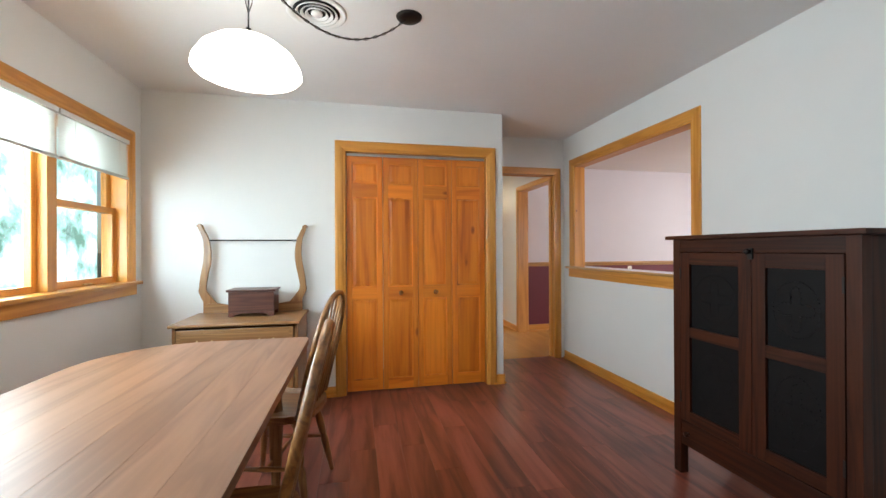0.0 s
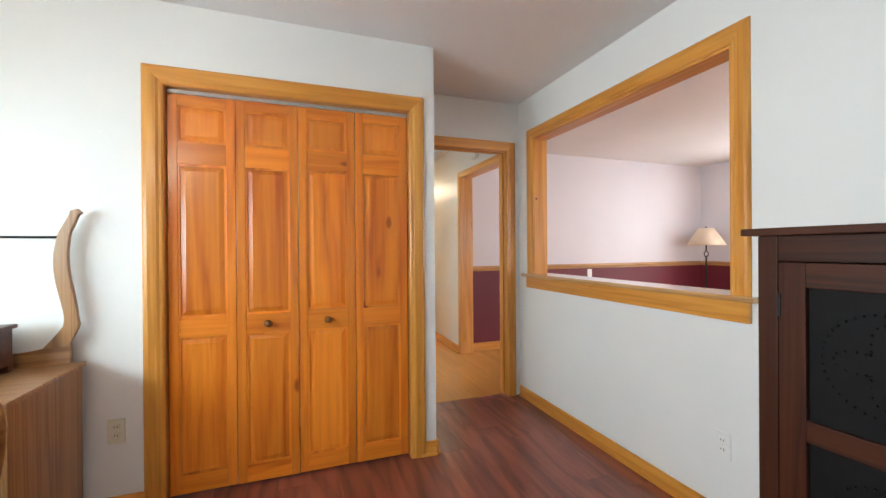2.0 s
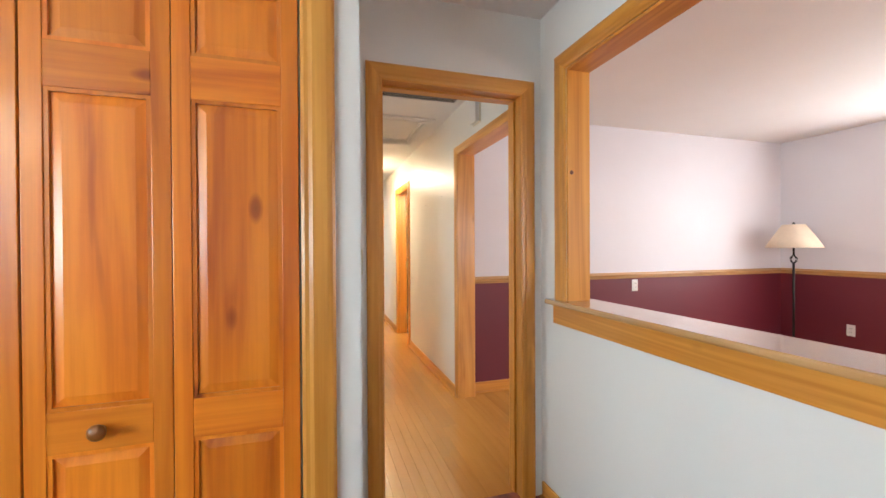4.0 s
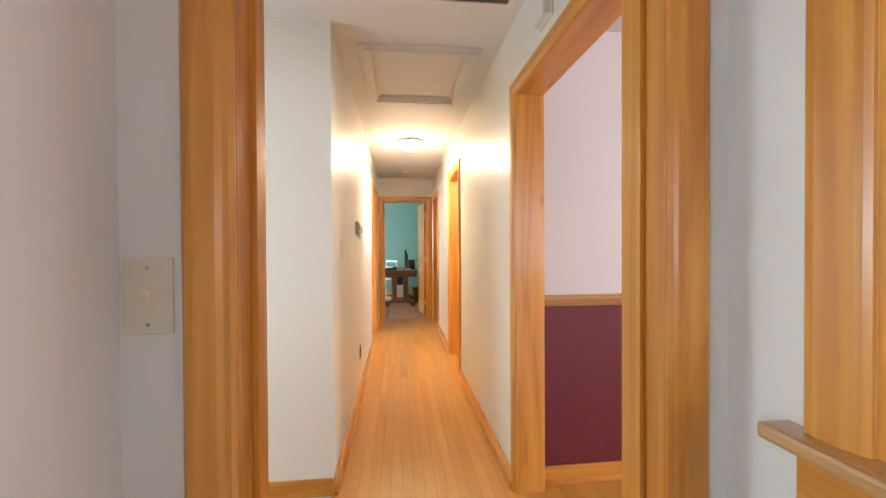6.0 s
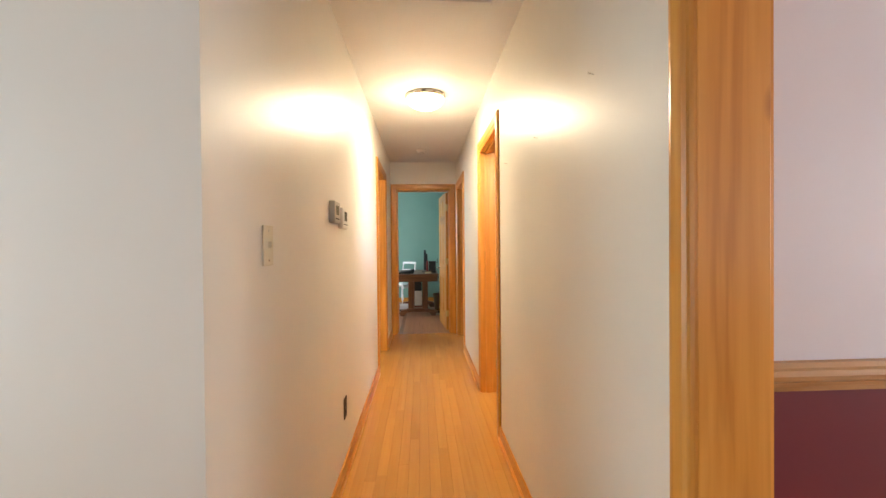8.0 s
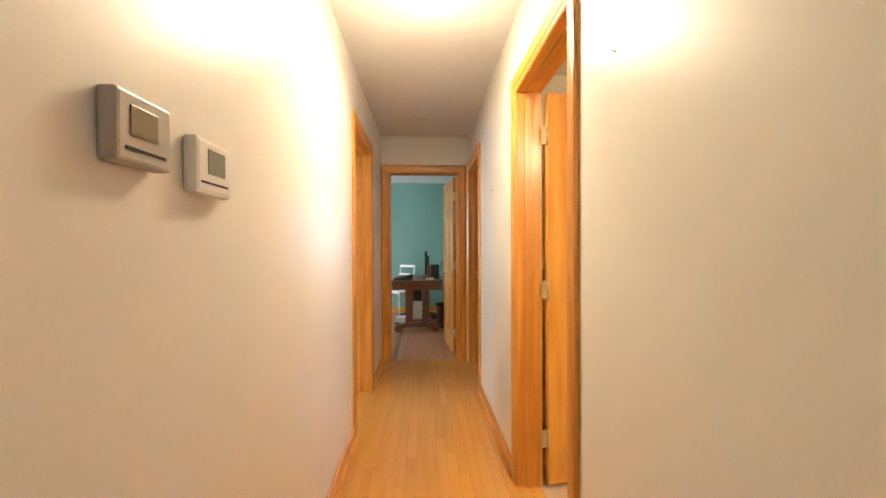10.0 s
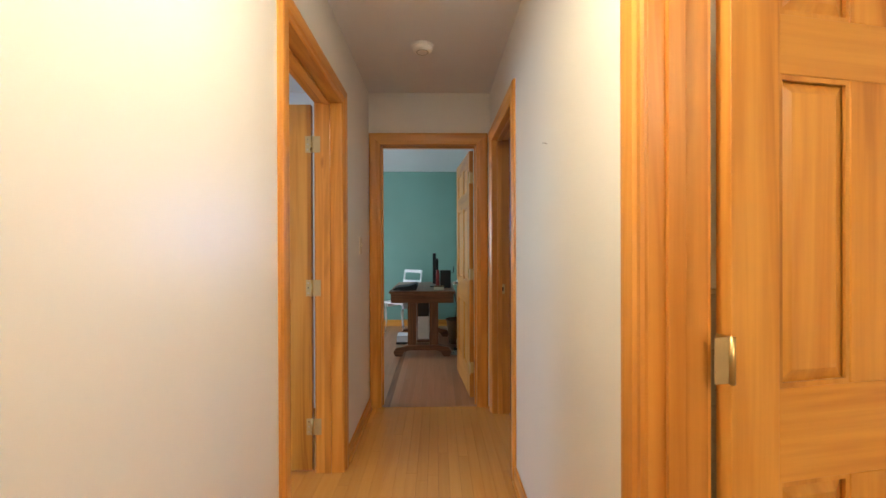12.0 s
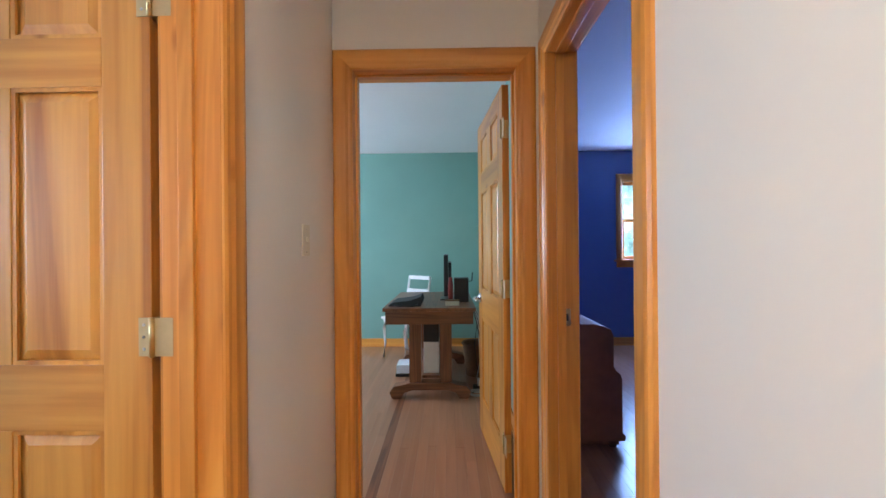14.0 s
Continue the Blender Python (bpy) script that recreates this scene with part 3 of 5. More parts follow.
def window(name, axis, inner, outer, out, hole, units, label, sill=0.05):
    """A trimmed window in a wall: casing, lining, stool, apron and the sashes of each unit (a0, a1, kind)."""
    a0, a1, z0, z1 = hole
    along = 'y' if axis == 'x' else 'x'
    mid = (a0 + a1) / 2
    t = thing(name, (inner, mid, z0) if axis == 'x' else (mid, inner, z0), label, "window", "", "structure")
    for side in ('low', 'high', 'top'):
        casing_member(t, axis, inner, out, a0, a1, z0, z1, side, pine['z'] if side != 'top' else pine[along], 0.078, name="window_casing")
    lo, hi = min(inner, outer), max(inner, outer)

    def b(c0, c1, p, q, r, s, nm, mat, bev=0.002):
        bm = box(c0, c1, p, q, r, s, bev) if axis == 'x' else box(p, q, c0, c1, r, s, bev)
        return part(nm, bm, mat, t, world_space=True)
    b(lo, hi, a0 - 0.012, a0 + 0.008, z0, z1, "lining", pine['z'])
    b(lo, hi, a1 - 0.008, a1 + 0.012, z0, z1, "lining", pine['z'])
    b(lo, hi, a0 + 0.008, a1 - 0.008, z1 - 0.008, z1 + 0.012, "lining", pine[along])
    s0, s1 = (inner + out * (sill + 0.0), outer - out * -0.03)
    b(min(s0, s1), max(s0, s1), a0 - 0.105, a1 + 0.105, z0 - 0.012, z0 + 0.012, "window_sill", pine[along], 0.006)
    b(min(inner, inner + out * 0.02), max(inner, inner + out * 0.02), a0 - 0.078, a1 + 0.078, z0 - 0.085, z0 - 0.013, "apron", pine[along], 0.003)
    c = inner - out * 0.085
    for u0, u1, kind in units:
        if kind == "hung":
            m = (z0 + z1) / 2
            sash(t, axis, c, u0, u1, z0 + 0.013, m + 0.02)
            sash(t, axis, c - out * 0.036, u0, u1, m - 0.02, z1 - 0.008)
            part("sash_lift", box(c + out * 0.018, c + out * 0.03, (u0 + u1) / 2 - 0.04, (u0 + u1) / 2 + 0.04, z0 + 0.02, z0 + 0.03, 0.003) if axis == 'x'
                 else box((u0 + u1) / 2 - 0.04, (u0 + u1) / 2 + 0.04, c + out * 0.018, c + out * 0.03, z0 + 0.02, z0 + 0.03, 0.003), brass, t, "brass sash lift", world_space=True)
        else:
            sash(t, axis, c, u0, u1, z0 + 0.013, z1 - 0.008, 0.036)
    for (u0, u1, k), (v0, v1, k2) in zip(units, units[1:]):
        b(lo + 0.03, hi - 0.02, u1 + 0.001, v0 - 0.001, z0 + 0.013, z1 - 0.009, "mullion", pine['z'])
    return t


window("window_1", 'x', -1.96, -2.12, 1, WIN, [(-1.24, -0.62, "hung"), (-0.54, 1.225, "fixed"), (1.30, 1.945, "hung")], "long pine-trimmed window with a fixed pane between two hung sashes")
window("window_2", 'x', 5.9, 6.0, -1, LW, [(LW[0] + 0.01, 2.41, "hung"), (2.49, LW[1] - 0.01, "hung")], "pine-trimmed double-hung living room window")
window("window_3", 'y', 12.45, 12.55, -1, BW, [(BW[0] + 0.01, BW[1] - 0.01, "hung")], "small pine-trimmed double-hung bedroom window")


def blind(at, a0, a1, z0, z1, n, label):
    """A raised blind: head rail, tilted slats, bottom rail and cords."""
    t = thing("window_blind", at, label, "blind", "blinds on the dining window")
    x = at[0]
    part("head_rail", box(x - 0.018, x + 0.018, a0, a1, z1 - 0.028, z1, 0.003), white_plastic, t, world_space=True)
    for k in range(n):
        z = z0 + 0.02 + (z1 - 0.035 - z0 - 0.02) * k / (n - 1)
        bm = box(-0.0125, 0.0125, a0 - origin_of(t).y, a1 - origin_of(t).y, -0.0006, 0.0006)
        bmesh.ops.rotate(bm, verts=bm.verts, cent=(0, 0, 0), matrix=Matrix.Rotation(radians(52), 3, 'Y'))
        bmesh.ops.translate(bm, verts=bm.verts, vec=(0, 0, z - at[2]))
        part("slat", bm, blind_mat, t)
    part("bottom_rail", box(x - 0.014, x + 0.014, a0, a1, z0, z0 + 0.016, 0.004), grey_plastic, t, world_space=True)
    for a in (a0 + 0.12, a1 - 0.12):
        part("cord", tube([(x + 0.016, a, z1 - 0.02), (x + 0.016, a, z0 + 0.01)], 0.0012, 5), white_plastic, t, world_space=True)


blind((-1.955, 1.60, 2.0), 1.262, 1.940, 1.722, 1.998, 17, "white slatted blind drawn up over a hung sash")
blind((-1.955, 0.36, 2.0), -0.54, 1.248, 1.722, 1.998, 17, "wide white slatted blind drawn up over the fixed pane")

for nm, x0, x1, y0, y1, z0, z1 in (("backdrop_woods_1", -6.1, -6.0, -9, 9, -1.5, 6), ("backdrop_woods_2", 10.0, 10.1, -7, 12, -1.5, 6), ("backdrop_woods_3", -2, 12, 16.5, 16.6, -1.5, 6)):
    tagged(part(nm, box(x0, x1, y0, y1, z0, z1), backdrop_mat), "sunlit woods beyond the windows", "backdrop", "", "structure")
tagged(part("ground", box(-400, 400, -400, 400, -0.5, -0.3), plain("ground_soil", (0.08, 0.09, 0.05), 0.9, 0.0, 0.4, 0.6)), "dim woodland ground outside the house", "ground", "", "structure")
tagged(part("roof", box(-2.6, 6.5, -3.6, 13.1, 2.62, 2.74, 0.02), plain("roof_shingle", (0.09, 0.08, 0.075), 0.9, 0.0, 0.4, 8.0)), "dark flat roof deck over the house", "roof", "", "structure")

# pass-through trim
t = thing("window_4", (1.95, 1.82, 0.985), "pine-trimmed pass-through opening with a polished sill", "pass-through", "", "structure")
for side in ('low', 'high', 'top'):
    casing_member(t, 'x', 1.91, -1, PASS[0], PASS[1], 1.028, PASS[3], side, pine['z'] if side != 'top' else pine['y'], 0.078)
    casing_member(t, 'x', 2.03, 1, PASS[0], PASS[1], 1.028, PASS[3], side, pine['z'] if side != 'top' else pine['y'], 0.078)
part("jamb", box(1.911, 2.029, PASS[0] - 0.01, PASS[0] + 0.012, 1.028, PASS[3] + 0.005, 0.0015), pine['z'], t, world_space=True)
part("jamb", box(1.911, 2.029, PASS[1] - 0.012, PASS[1] + 0.01, 1.028, PASS[3] + 0.005, 0.0015), pine['z'], t, world_space=True)
knot_wood = plain("pine_knot", (0.16, 0.045, 0.012), 0.4, 0.0, 0.4, 60.0)
for kx, kz, kr in ((1.931, 1.62, 0.010),):
    part("knot", lathe([(0, -0.0012), (kr, -0.0004), (kr * 0.7, 0.0004), (0, 0.0008)], 14), knot_wood, t, "dark round knot", True, pose(kx - t.location.x, PASS[1] - 0.0125 - t.location.y, kz - t.location.z, 90))
part("head_jamb", box(1.911, 2.029, PASS[0] + 0.012, PASS[1] - 0.012, PASS[3] - 0.012, PASS[3] + 0.01, 0.0015), pine['y'], t, world_space=True)
sill_wood = wood("sill_wood", 'y', (0.58, 0.34, 0.15), (0.52, 0.29, 0.12), (0.42, 0.21, 0.07), 0.16, 0.8, 0.0, 0.9, 0.05)
part("sill", box(1.862, 2.075, PASS[0] - 0.115, PASS[1] + 0.115, 1.004, 1.028, 0.007), sill_wood, t, "polished pine sill", world_space=True)
part("apron", box(1.888, 1.909, PASS[0] - 0.078, PASS[1] + 0.078, 0.915, 1.003, 0.003), pine['y'], t, world_space=True)


# ---------------- doors ----------------
def panel_piece(x0, x1, z0, z1, y0, y1, edge=0.03):
    """A raised panel: a field with sloped borders, thinner at its rim, on both faces."""
    bm = bmesh.new()
    ym = (y0 + y1) / 2
    rings = []
    for inset, y in ((0, ym - 0.004), (edge * 0.35, ym - 0.005), (edge, y0 + 0.004)):
        rings.append([bm.verts.new(p) for p in ((x0 + inset, y, z0 + inset), (x1 - inset, y, z0 + inset), (x1 - inset, y, z1 - inset), (x0 + inset, y, z1 - inset))])
    back = []
    for inset, y in ((0, ym + 0.004), (edge * 0.35, ym + 0.005), (edge, y1 - 0.004)):
        back.append([bm.verts.new(p) for p in ((x0 + inset, y, z0 + inset), (x1 - inset, y, z0 + inset), (x1 - inset, y, z1 - inset), (x0 + inset, y, z1 - inset))])
    for R in (rings, back):
        for a, b in zip(R, R[1:]):
            for k in range(4):
                bm.faces.new((a[k], a[(k + 1) % 4], b[(k + 1) % 4], b[k]))
        bm.faces.new(R[-1])
    for k in range(4):
        bm.faces.new((rings[0][k], rings[0][(k + 1) % 4], back[0][(k + 1) % 4], back[0][k]))
    bmesh.ops.recalc_face_normals(bm, faces=bm.faces)
    return bm


def leaf_parts(parent, w, h, th, columns, rows, stile, mats, z0=0.012):
    """Stiles, rails and raised panels of a door leaf from x 0 to w. rows: (bottom, top) of the panels."""
    mull = stile * 0.95
    part("stile", box(0, stile, 0, th, z0, h, 0.002), mats['z'], parent)
    part("stile", box(w - stile, w, 0, th, z0, h, 0.002), mats['z'], parent)
    cw = (w - 2 * stile - (columns - 1) * mull) / columns
    edges = [z0] + [z for r in rows for z in r] + [h]
    for k in range(0, len(edges), 2):
        part("rail", box(stile, w - stile, 0.0005, th - 0.0005, edges[k], edges[k + 1], 0.002), mats['x'], parent)
    for r0, r1 in rows:
        for c in range(columns):
            x0 = stile + c * (cw + mull)
            part("panel", panel_piece(x0 - 0.001, x0 + cw + 0.001, r0 - 0.001, r1 + 0.001, 0, th, 0.035), mats['z'], parent)
            for y in (0.003, th - 0.003):
                s = -1 if y < th / 2 else 1
                bm = bmesh.new()
                d = 0.010
                for a0, a1, b0, b1 in ((x0, x0 + cw, r0, r0 + d), (x0, x0 + cw, r1 - d, r1), (x0, x0 + d, r0 + d, r1 - d), (x0 + cw - d, x0 + cw, r0 + d, r1 - d)):
                    add_box(bm, a0, a1, min(y, y - s * 0.007), max(y, y - s * 0.007), b0, b1)
                part("sticking", bm, mats['z'], parent)
        for c in range(columns - 1):
            x0 = stile + (c + 1) * cw + c * mull
            part("mullion", box(x0, x0 + mull, 0.0005, th - 0.0005, r0, r1, 0.002), mats['z'], parent)


def hinge(parent, x, y, z, mat=brass, flip=1):
    """A butt hinge: two leaves and a knuckle."""
    hg = part("hinge", box(x - 0.003, x + 0.034, y - 0.0025, y + 0.0005, z - 0.045, z + 0.045, 0.001), mat, parent, "brass hinge")
    part("hinge_leaf", box(x - 0.044, x - 0.006, y - 0.001, y + 0.002, z - 0.045, z + 0.045, 0.001), mat, hg)
    part("knuckle", tube([(x - 0.004, y - 0.006, z - 0.047), (x - 0.004, y - 0.006, z + 0.047)], 0.0055, 8), mat, hg)
    for dz in (-0.03, 0.0, 0.03):
        part("screw", lathe([(0.0, 0.0), (0.0035, 0.0), (0.0028, 0.0012), (0, 0.0015)], 8), mat, hg, place=pose(x + 0.018, y - 0.0026, z + dz, 90))


def lever(parent, x, y, z, side, mat):
    """A lever handle with its rose."""
    k = part("door_handle", lathe([(0, 0), (0.032, 0), (0.032, 0.006), (0.026, 0.011), (0.011, 0.014), (0.010, 0.045), (0, 0.047)], 18), mat, parent, "satin metal lever handle", True, pose(x, y, z, 90 * (1 if side < 0 else -1)))
    part("lever", tube([(0, 0, 0.04), (-0.03, 0, 0.046), (-0.07, 0.003, 0.047), (-0.105, 0.006, 0.044)], [0.010, 0.010, 0.009, 0.008], 10), mat, k, "", True)


PANELS = [(0.24, 0.765), (0.955, 1.585), (1.705, 1.93)]


def room_door(at, turn, w, face, hinge_y, label, handle=True, mat=nickel, panels=PANELS):
    """A six-panel door leaf hung at its hinge edge; face: the local side that carries the knuckles."""
    t = thing("door", at, label, "door", "six-panel doors", "", turn)
    leaf_parts(t, w, 2.03, 0.035, 2, panels, 0.115, door_wood)
    for z in (0.255, 1.02, 1.81):
        hg = part("hinge", box(-0.0025, -0.0005, 0.002, 0.033, z - 0.045, z + 0.045, 0.0008), brass, t, "brass hinge")
        y = -0.006 if hinge_y < 0 else 0.041
        part("knuckle", tube([(-0.004, y, z - 0.046), (-0.004, y, z + 0.046)], 0.006, 10), brass, hg, "", True)
        if hinge_y > 0:
            part("hinge_leaf", box(-0.052, -0.006, 0.0362, 0.0385, z - 0.045, z + 0.045, 0.0008), hinge_brass, hg)
            part("hinge_leaf", box(-0.002, 0.030, 0.0352, 0.0375, z - 0.045, z + 0.045, 0.0008), hinge_brass, hg)
            for dz in (-0.028, 0.0, 0.028):
                part("screw", lathe([(0, 0), (0.004, 0), (0.003, 0.0015), (0, 0.002)], 8), nickel, hg, place=pose(0.017, 0.0375, z + dz, -90))
        if hinge_y < 0:
            part("hinge_leaf", box(-0.040, -0.004, y - 0.0015 + (0.004 if hinge_y < 0 else -0.004), y + 0.001 + (0.004 if hinge_y < 0 else -0.004), z - 0.045, z + 0.045, 0.0008), hinge_brass, hg)
    if handle:
        lever(t, w - 0.065, 0.0, 0.895, -1, mat)
        lever(t, w - 0.065, 0.035, 0.895, 1, mat)
    return t


# bathroom door swung into its room, knuckles on the room side; the leaf's own y runs away from the viewer
room_door((2.095, 6.848, 0), 10.0, 0.70, 0, -1, "open six-panel pine door of the bathroom", True, brass)
room_door((0.833, 8.336, 0), 180.0, 0.775, 0, 1, "open six-panel pine door of the side room", panels=[(0.24, 0.80), (0.955, 1.605), (1.72, 1.94)])
room_door((1.826, 9.368, 0), 95.0, 0.75, 0, 1, "open six-panel pine door of the office")
# strike plate on the bedroom jamb
t = thing("strike_plate", (2.0, 9.061, 0.93), "small brass strike plate on the bedroom jamb", "strike plate")
part("plate", box(1.995, 2.030, 9.0585, 9.0635, 0.895, 0.965, 0.001), brass, t, world_space=True)
part("slot", box(2.005, 2.020, 9.0575, 9.0588, 0.915, 0.945), dark_gap, t, world_space=True)

# closet bifold doors
dark_knob = plain("knob_wood", (0.22, 0.075, 0.014), 0.35)
CP = [(0.105, 0.795), (0.895, 1.665), (1.775, 1.960)]
X = [-0.449, -0.1445, 0.160, 0.4645, 0.769]
for pair in (0, 1):
    t = thing("bifold_door", ((X[2 * pair] + X[2 * pair + 2]) / 2, 2.185, 0.0), "closed amber-stained pine bifold closet door", "closet door", "bifold closet doors")
    for k in (2 * pair, 2 * pair + 1):
        tilt = 0.6 if k % 2 == 0 else -0.6
        lf = part("leaf_core", box(0.02, X[k + 1] - X[k] - 0.023, 0.0125, 0.0155, 0.03, 2.0), closet_wood['z'], t, place=pose(X[k] - t.location.x, -0.012, 0.0, 0, 0, tilt))
        lf.name = "leaf"
        leaf_parts(lf, X[k + 1] - X[k] - 0.003, 2.012, 0.028, 1, CP, 0.043, closet_wood, 0.015)
        if k in (1, 2):
            part("knob", lathe([(0, 0), (0.010, 0), (0.009, 0.010), (0.018, 0.018), (0.020, 0.026), (0.014, 0.033), (0, 0.035)], 18), dark_knob, lf, "round dark wooden knob", True, pose(0.15, 0.001, 0.845, 90))
t = thing("closet_track", (0.155, 2.2, 2.03), "grey metal track over the closet doors", "track")
part("track", box(-0.452, 0.772, 2.180, 2.212, 2.017, 2.036, 0.001), track_metal, t, world_space=True)


# ---------------- fittings on walls and ceilings ----------------
def plate_local(name, m, label, category, kind, mat, group=""):
    """A wall plate in local x (width), z (height), facing -y, set at the pose m."""
    t = thing(name, (0, 0, 0), label, category, group)
    t.matrix_basis = m
    part("plate", box(-0.035, 0.035, -0.006, -0.0005, -0.057, 0.057, 0.003), mat, t)
    if kind == "outlet":
        for z in (-0.02, 0.02):
            s = part("socket", box(-0.016, 0.016, -0.0085, -0.005, z - 0.013, z + 0.013, 0.003), mat, t)
            for x in (-0.006, 0.006):
                part("slot", box(x - 0.0012, x + 0.0012, -0.0092, -0.0084, z - 0.004, z + 0.006), dark_gap, s)
    else:
        part("toggle", box(-0.005, 0.005, -0.016, -0.005, -0.006, 0.012, 0.002), mat, t)
    for z in (-0.042, 0.042) if kind != "outlet" else (0,):
        part("screw", lathe([(0, 0), (0.003, 0), (0.0025, 0.001), (0, 0.0012)], 8), nickel, t, place=pose(0, -0.006, z, 90))
    return t


plate_local("outlet", pose(-0.651, 2.14, 0.388), "almond plastic outlet on the white wall beside the closet", "outlet", "outlet", almond)
plate_local("outlet", pose(1.91, 1.094, 0.364, 0, 0, -90), "white outlet low on the wall under the pass-through", "outlet", "outlet", white_plastic)
plate_local("light_switch", pose(0.972, 2.82, 1.215), "almond light switch beside the doorway casing", "light switch", "switch", almond)
plate_local("light_switch", pose(1.0, 4.632, 1.262, 0, 0, 90), "almond light switch on the hallway wall", "light switch", "switch", almond)
plate_local("light_switch", pose(1.0, 8.835, 1.255, 0, 0, 90), "almond light switch beside the office door", "light switch", "switch", almond)
plate_local("outlet", pose(1.0, 5.73, 0.36, 0, 0, 90), "brown outlet low on the hallway wall", "outlet", "outlet", cord_brown)
plate_local("outlet", pose(3.83, 4.26, 0.885), "white outlet on the maroon wall under the chair rail", "outlet", "outlet", white_plastic)
plate_local("outlet", pose(5.9, 3.62, 0.42, 0, 0, -90), "white outlet low on the maroon window wall", "outlet", "outlet", white_plastic)

t = thing("thermostat", (1.0, 5.455, 1.43), "beige plastic thermostat with a grey display on the hallway wall", "thermostat")
part("body", box(1.0005, 1.030, 5.395, 5.515, 1.37, 1.475, 0.006), grey_plastic, t, world_space=True)
part("display", box(1.0302, 1.032, 5.42, 5.48, 1.41, 1.455, 0.0008), lcd, t, world_space=True)
part("slot", box(1.0302, 1.0312, 5.41, 5.50, 1.388, 1.393), dark_gap, t, world_space=True)
t = thing("thermostat", (1.0, 5.655, 1.43), "small white plastic thermostat beside another one", "thermostat")
part("body", box(1.0005, 1.028, 5.595, 5.735, 1.350, 1.462, 0.010), white_plastic, t, world_space=True)
part("slot", box(1.0282, 1.0292, 5.61, 5.715, 1.372, 1.376), dark_gap, t, world_space=True)
part("display", box(1.0282, 1.0295, 5.635, 5.703, 1.392, 1.442, 0.0008), lcd, t, world_space=True)

t = thing("door_chime", (1.94, 3.75, 2.28), "off-white plastic door chime box high on the hallway wall", "door chime")
part("cover", box(1.90, 1.9395, 3.69, 3.81, 2.185, 2.375, 0.008), white_plastic, t, world_space=True)
part("base", box(1.93, 1.9397, 3.682, 3.818, 2.178, 2.382, 0.003), almond, t, world_space=True)

for y, z in ((5.184, 1.716), (4.621, 1.751), (5.80, 1.731), (7.58, 1.628)):
    t = thing("nail", (1.939, y, z), "small bare nail in the hallway wall", "nail", "nails in the wall")
    part("shank", tube([(1.94, y, z), (1.923, y, z + 0.004)], 0.0018, 6), nickel, t, world_space=True)
    part("head", lathe([(0, 0), (0.004, 0), (0.004, 0.0012), (0, 0.0015)], 8), nickel, t, place=pose(-0.016, 0, 0.004, 0, -90))
t = thing("nail", (0.183, 4.299, 1.868), "small bare nail in the foyer wall", "nail", "nails in the wall")
part("shank", tube([(0.183, 4.30, 1.868), (0.183, 4.283, 1.872)], 0.0018, 6), nickel, t, world_space=True)

# smoke detector
t = thing("smoke_detector", (1.443, 8.47, 2.44), "round white smoke detector on the hallway ceiling", "smoke detector")
part("base", lathe([(0, 0), (0.066, 0), (0.066, -0.010), (0.060, -0.013), (0, -0.013)], 32), white_plastic, t, "", True)
part("cover", lathe([(0.058, -0.013), (0.056, -0.030), (0.048, -0.038), (0.02, -0.041), (0, -0.041)], 32), white_plastic, t, "", True)
part("vent_ring", lathe([(0.030, -0.0405), (0.034, -0.0425), (0.038, -0.0395)], 24), grey_plastic, t, "", True)

# hall ceiling light
t = thing("ceiling_light", (1.475, 6.66, 2.44), "lit flush ceiling light with a frosted glass bowl", "ceiling light")
part("pan", lathe([(0, 0), (0.155, 0), (0.160, -0.012), (0.150, -0.028), (0, -0.028)], 40), nickel, t, "brushed metal pan", True)
part("bowl", lathe([(0.148, -0.029), (0.145, -0.045), (0.120, -0.075), (0.075, -0.098), (0.02, -0.108), (0, -0.108)], 40), hall_glass, t, "glowing frosted glass bowl", True)
part("finial", lathe([(0, -0.108), (0.008, -0.109), (0.011, -0.117), (0.005, -0.126), (0, -0.128)], 16), nickel, t, "", True)

# attic hatch with stepped trim
t = thing("attic_hatch", (1.475, 5.0, 2.44), "painted attic hatch panel with moulded trim in the hallway ceiling", "attic hatch", "", "")
hx0, hx1, hy0, hy1 = 1.19, 1.765, 4.58, 5.36
for nm, g in (("trim", (hx0 - 0.075, hx0, hy0 - 0.075, hy1 + 0.075)), ("trim", (hx1, hx1 + 0.075, hy0 - 0.075, hy1 + 0.075)), ("trim", (hx0 + 0.0005, hx1 - 0.0005, hy0 - 0.075, hy0)), ("trim", (hx0 + 0.0005, hx1 - 0.0005, hy1, hy1 + 0.075))):
    part(nm, box(g[0], g[1], g[2], g[3], 2.418, 2.4395, 0.006), ceiling_white, t, world_space=True)
part("panel", box(hx0 + 0.002, hx1 - 0.002, hy0 + 0.002, hy1 - 0.002, 2.458, 2.474, 0.001), ceiling_white, t, world_space=True)
for g in ((hx0 + 0.001, hx0 + 0.02, hy0 + 0.001, hy1 - 0.001), (hx1 - 0.02, hx1 - 0.001, hy0 + 0.001, hy1 - 0.001), (hx0 + 0.021, hx1 - 0.021, hy0 + 0.001, hy0 + 0.02), (hx0 + 0.021, hx1 - 0.021, hy1 - 0.02, hy1 - 0.001)):
    part("lip", box(*g, 2.446, 2.4575, 0.002), ceiling_white, t, world_space=True)

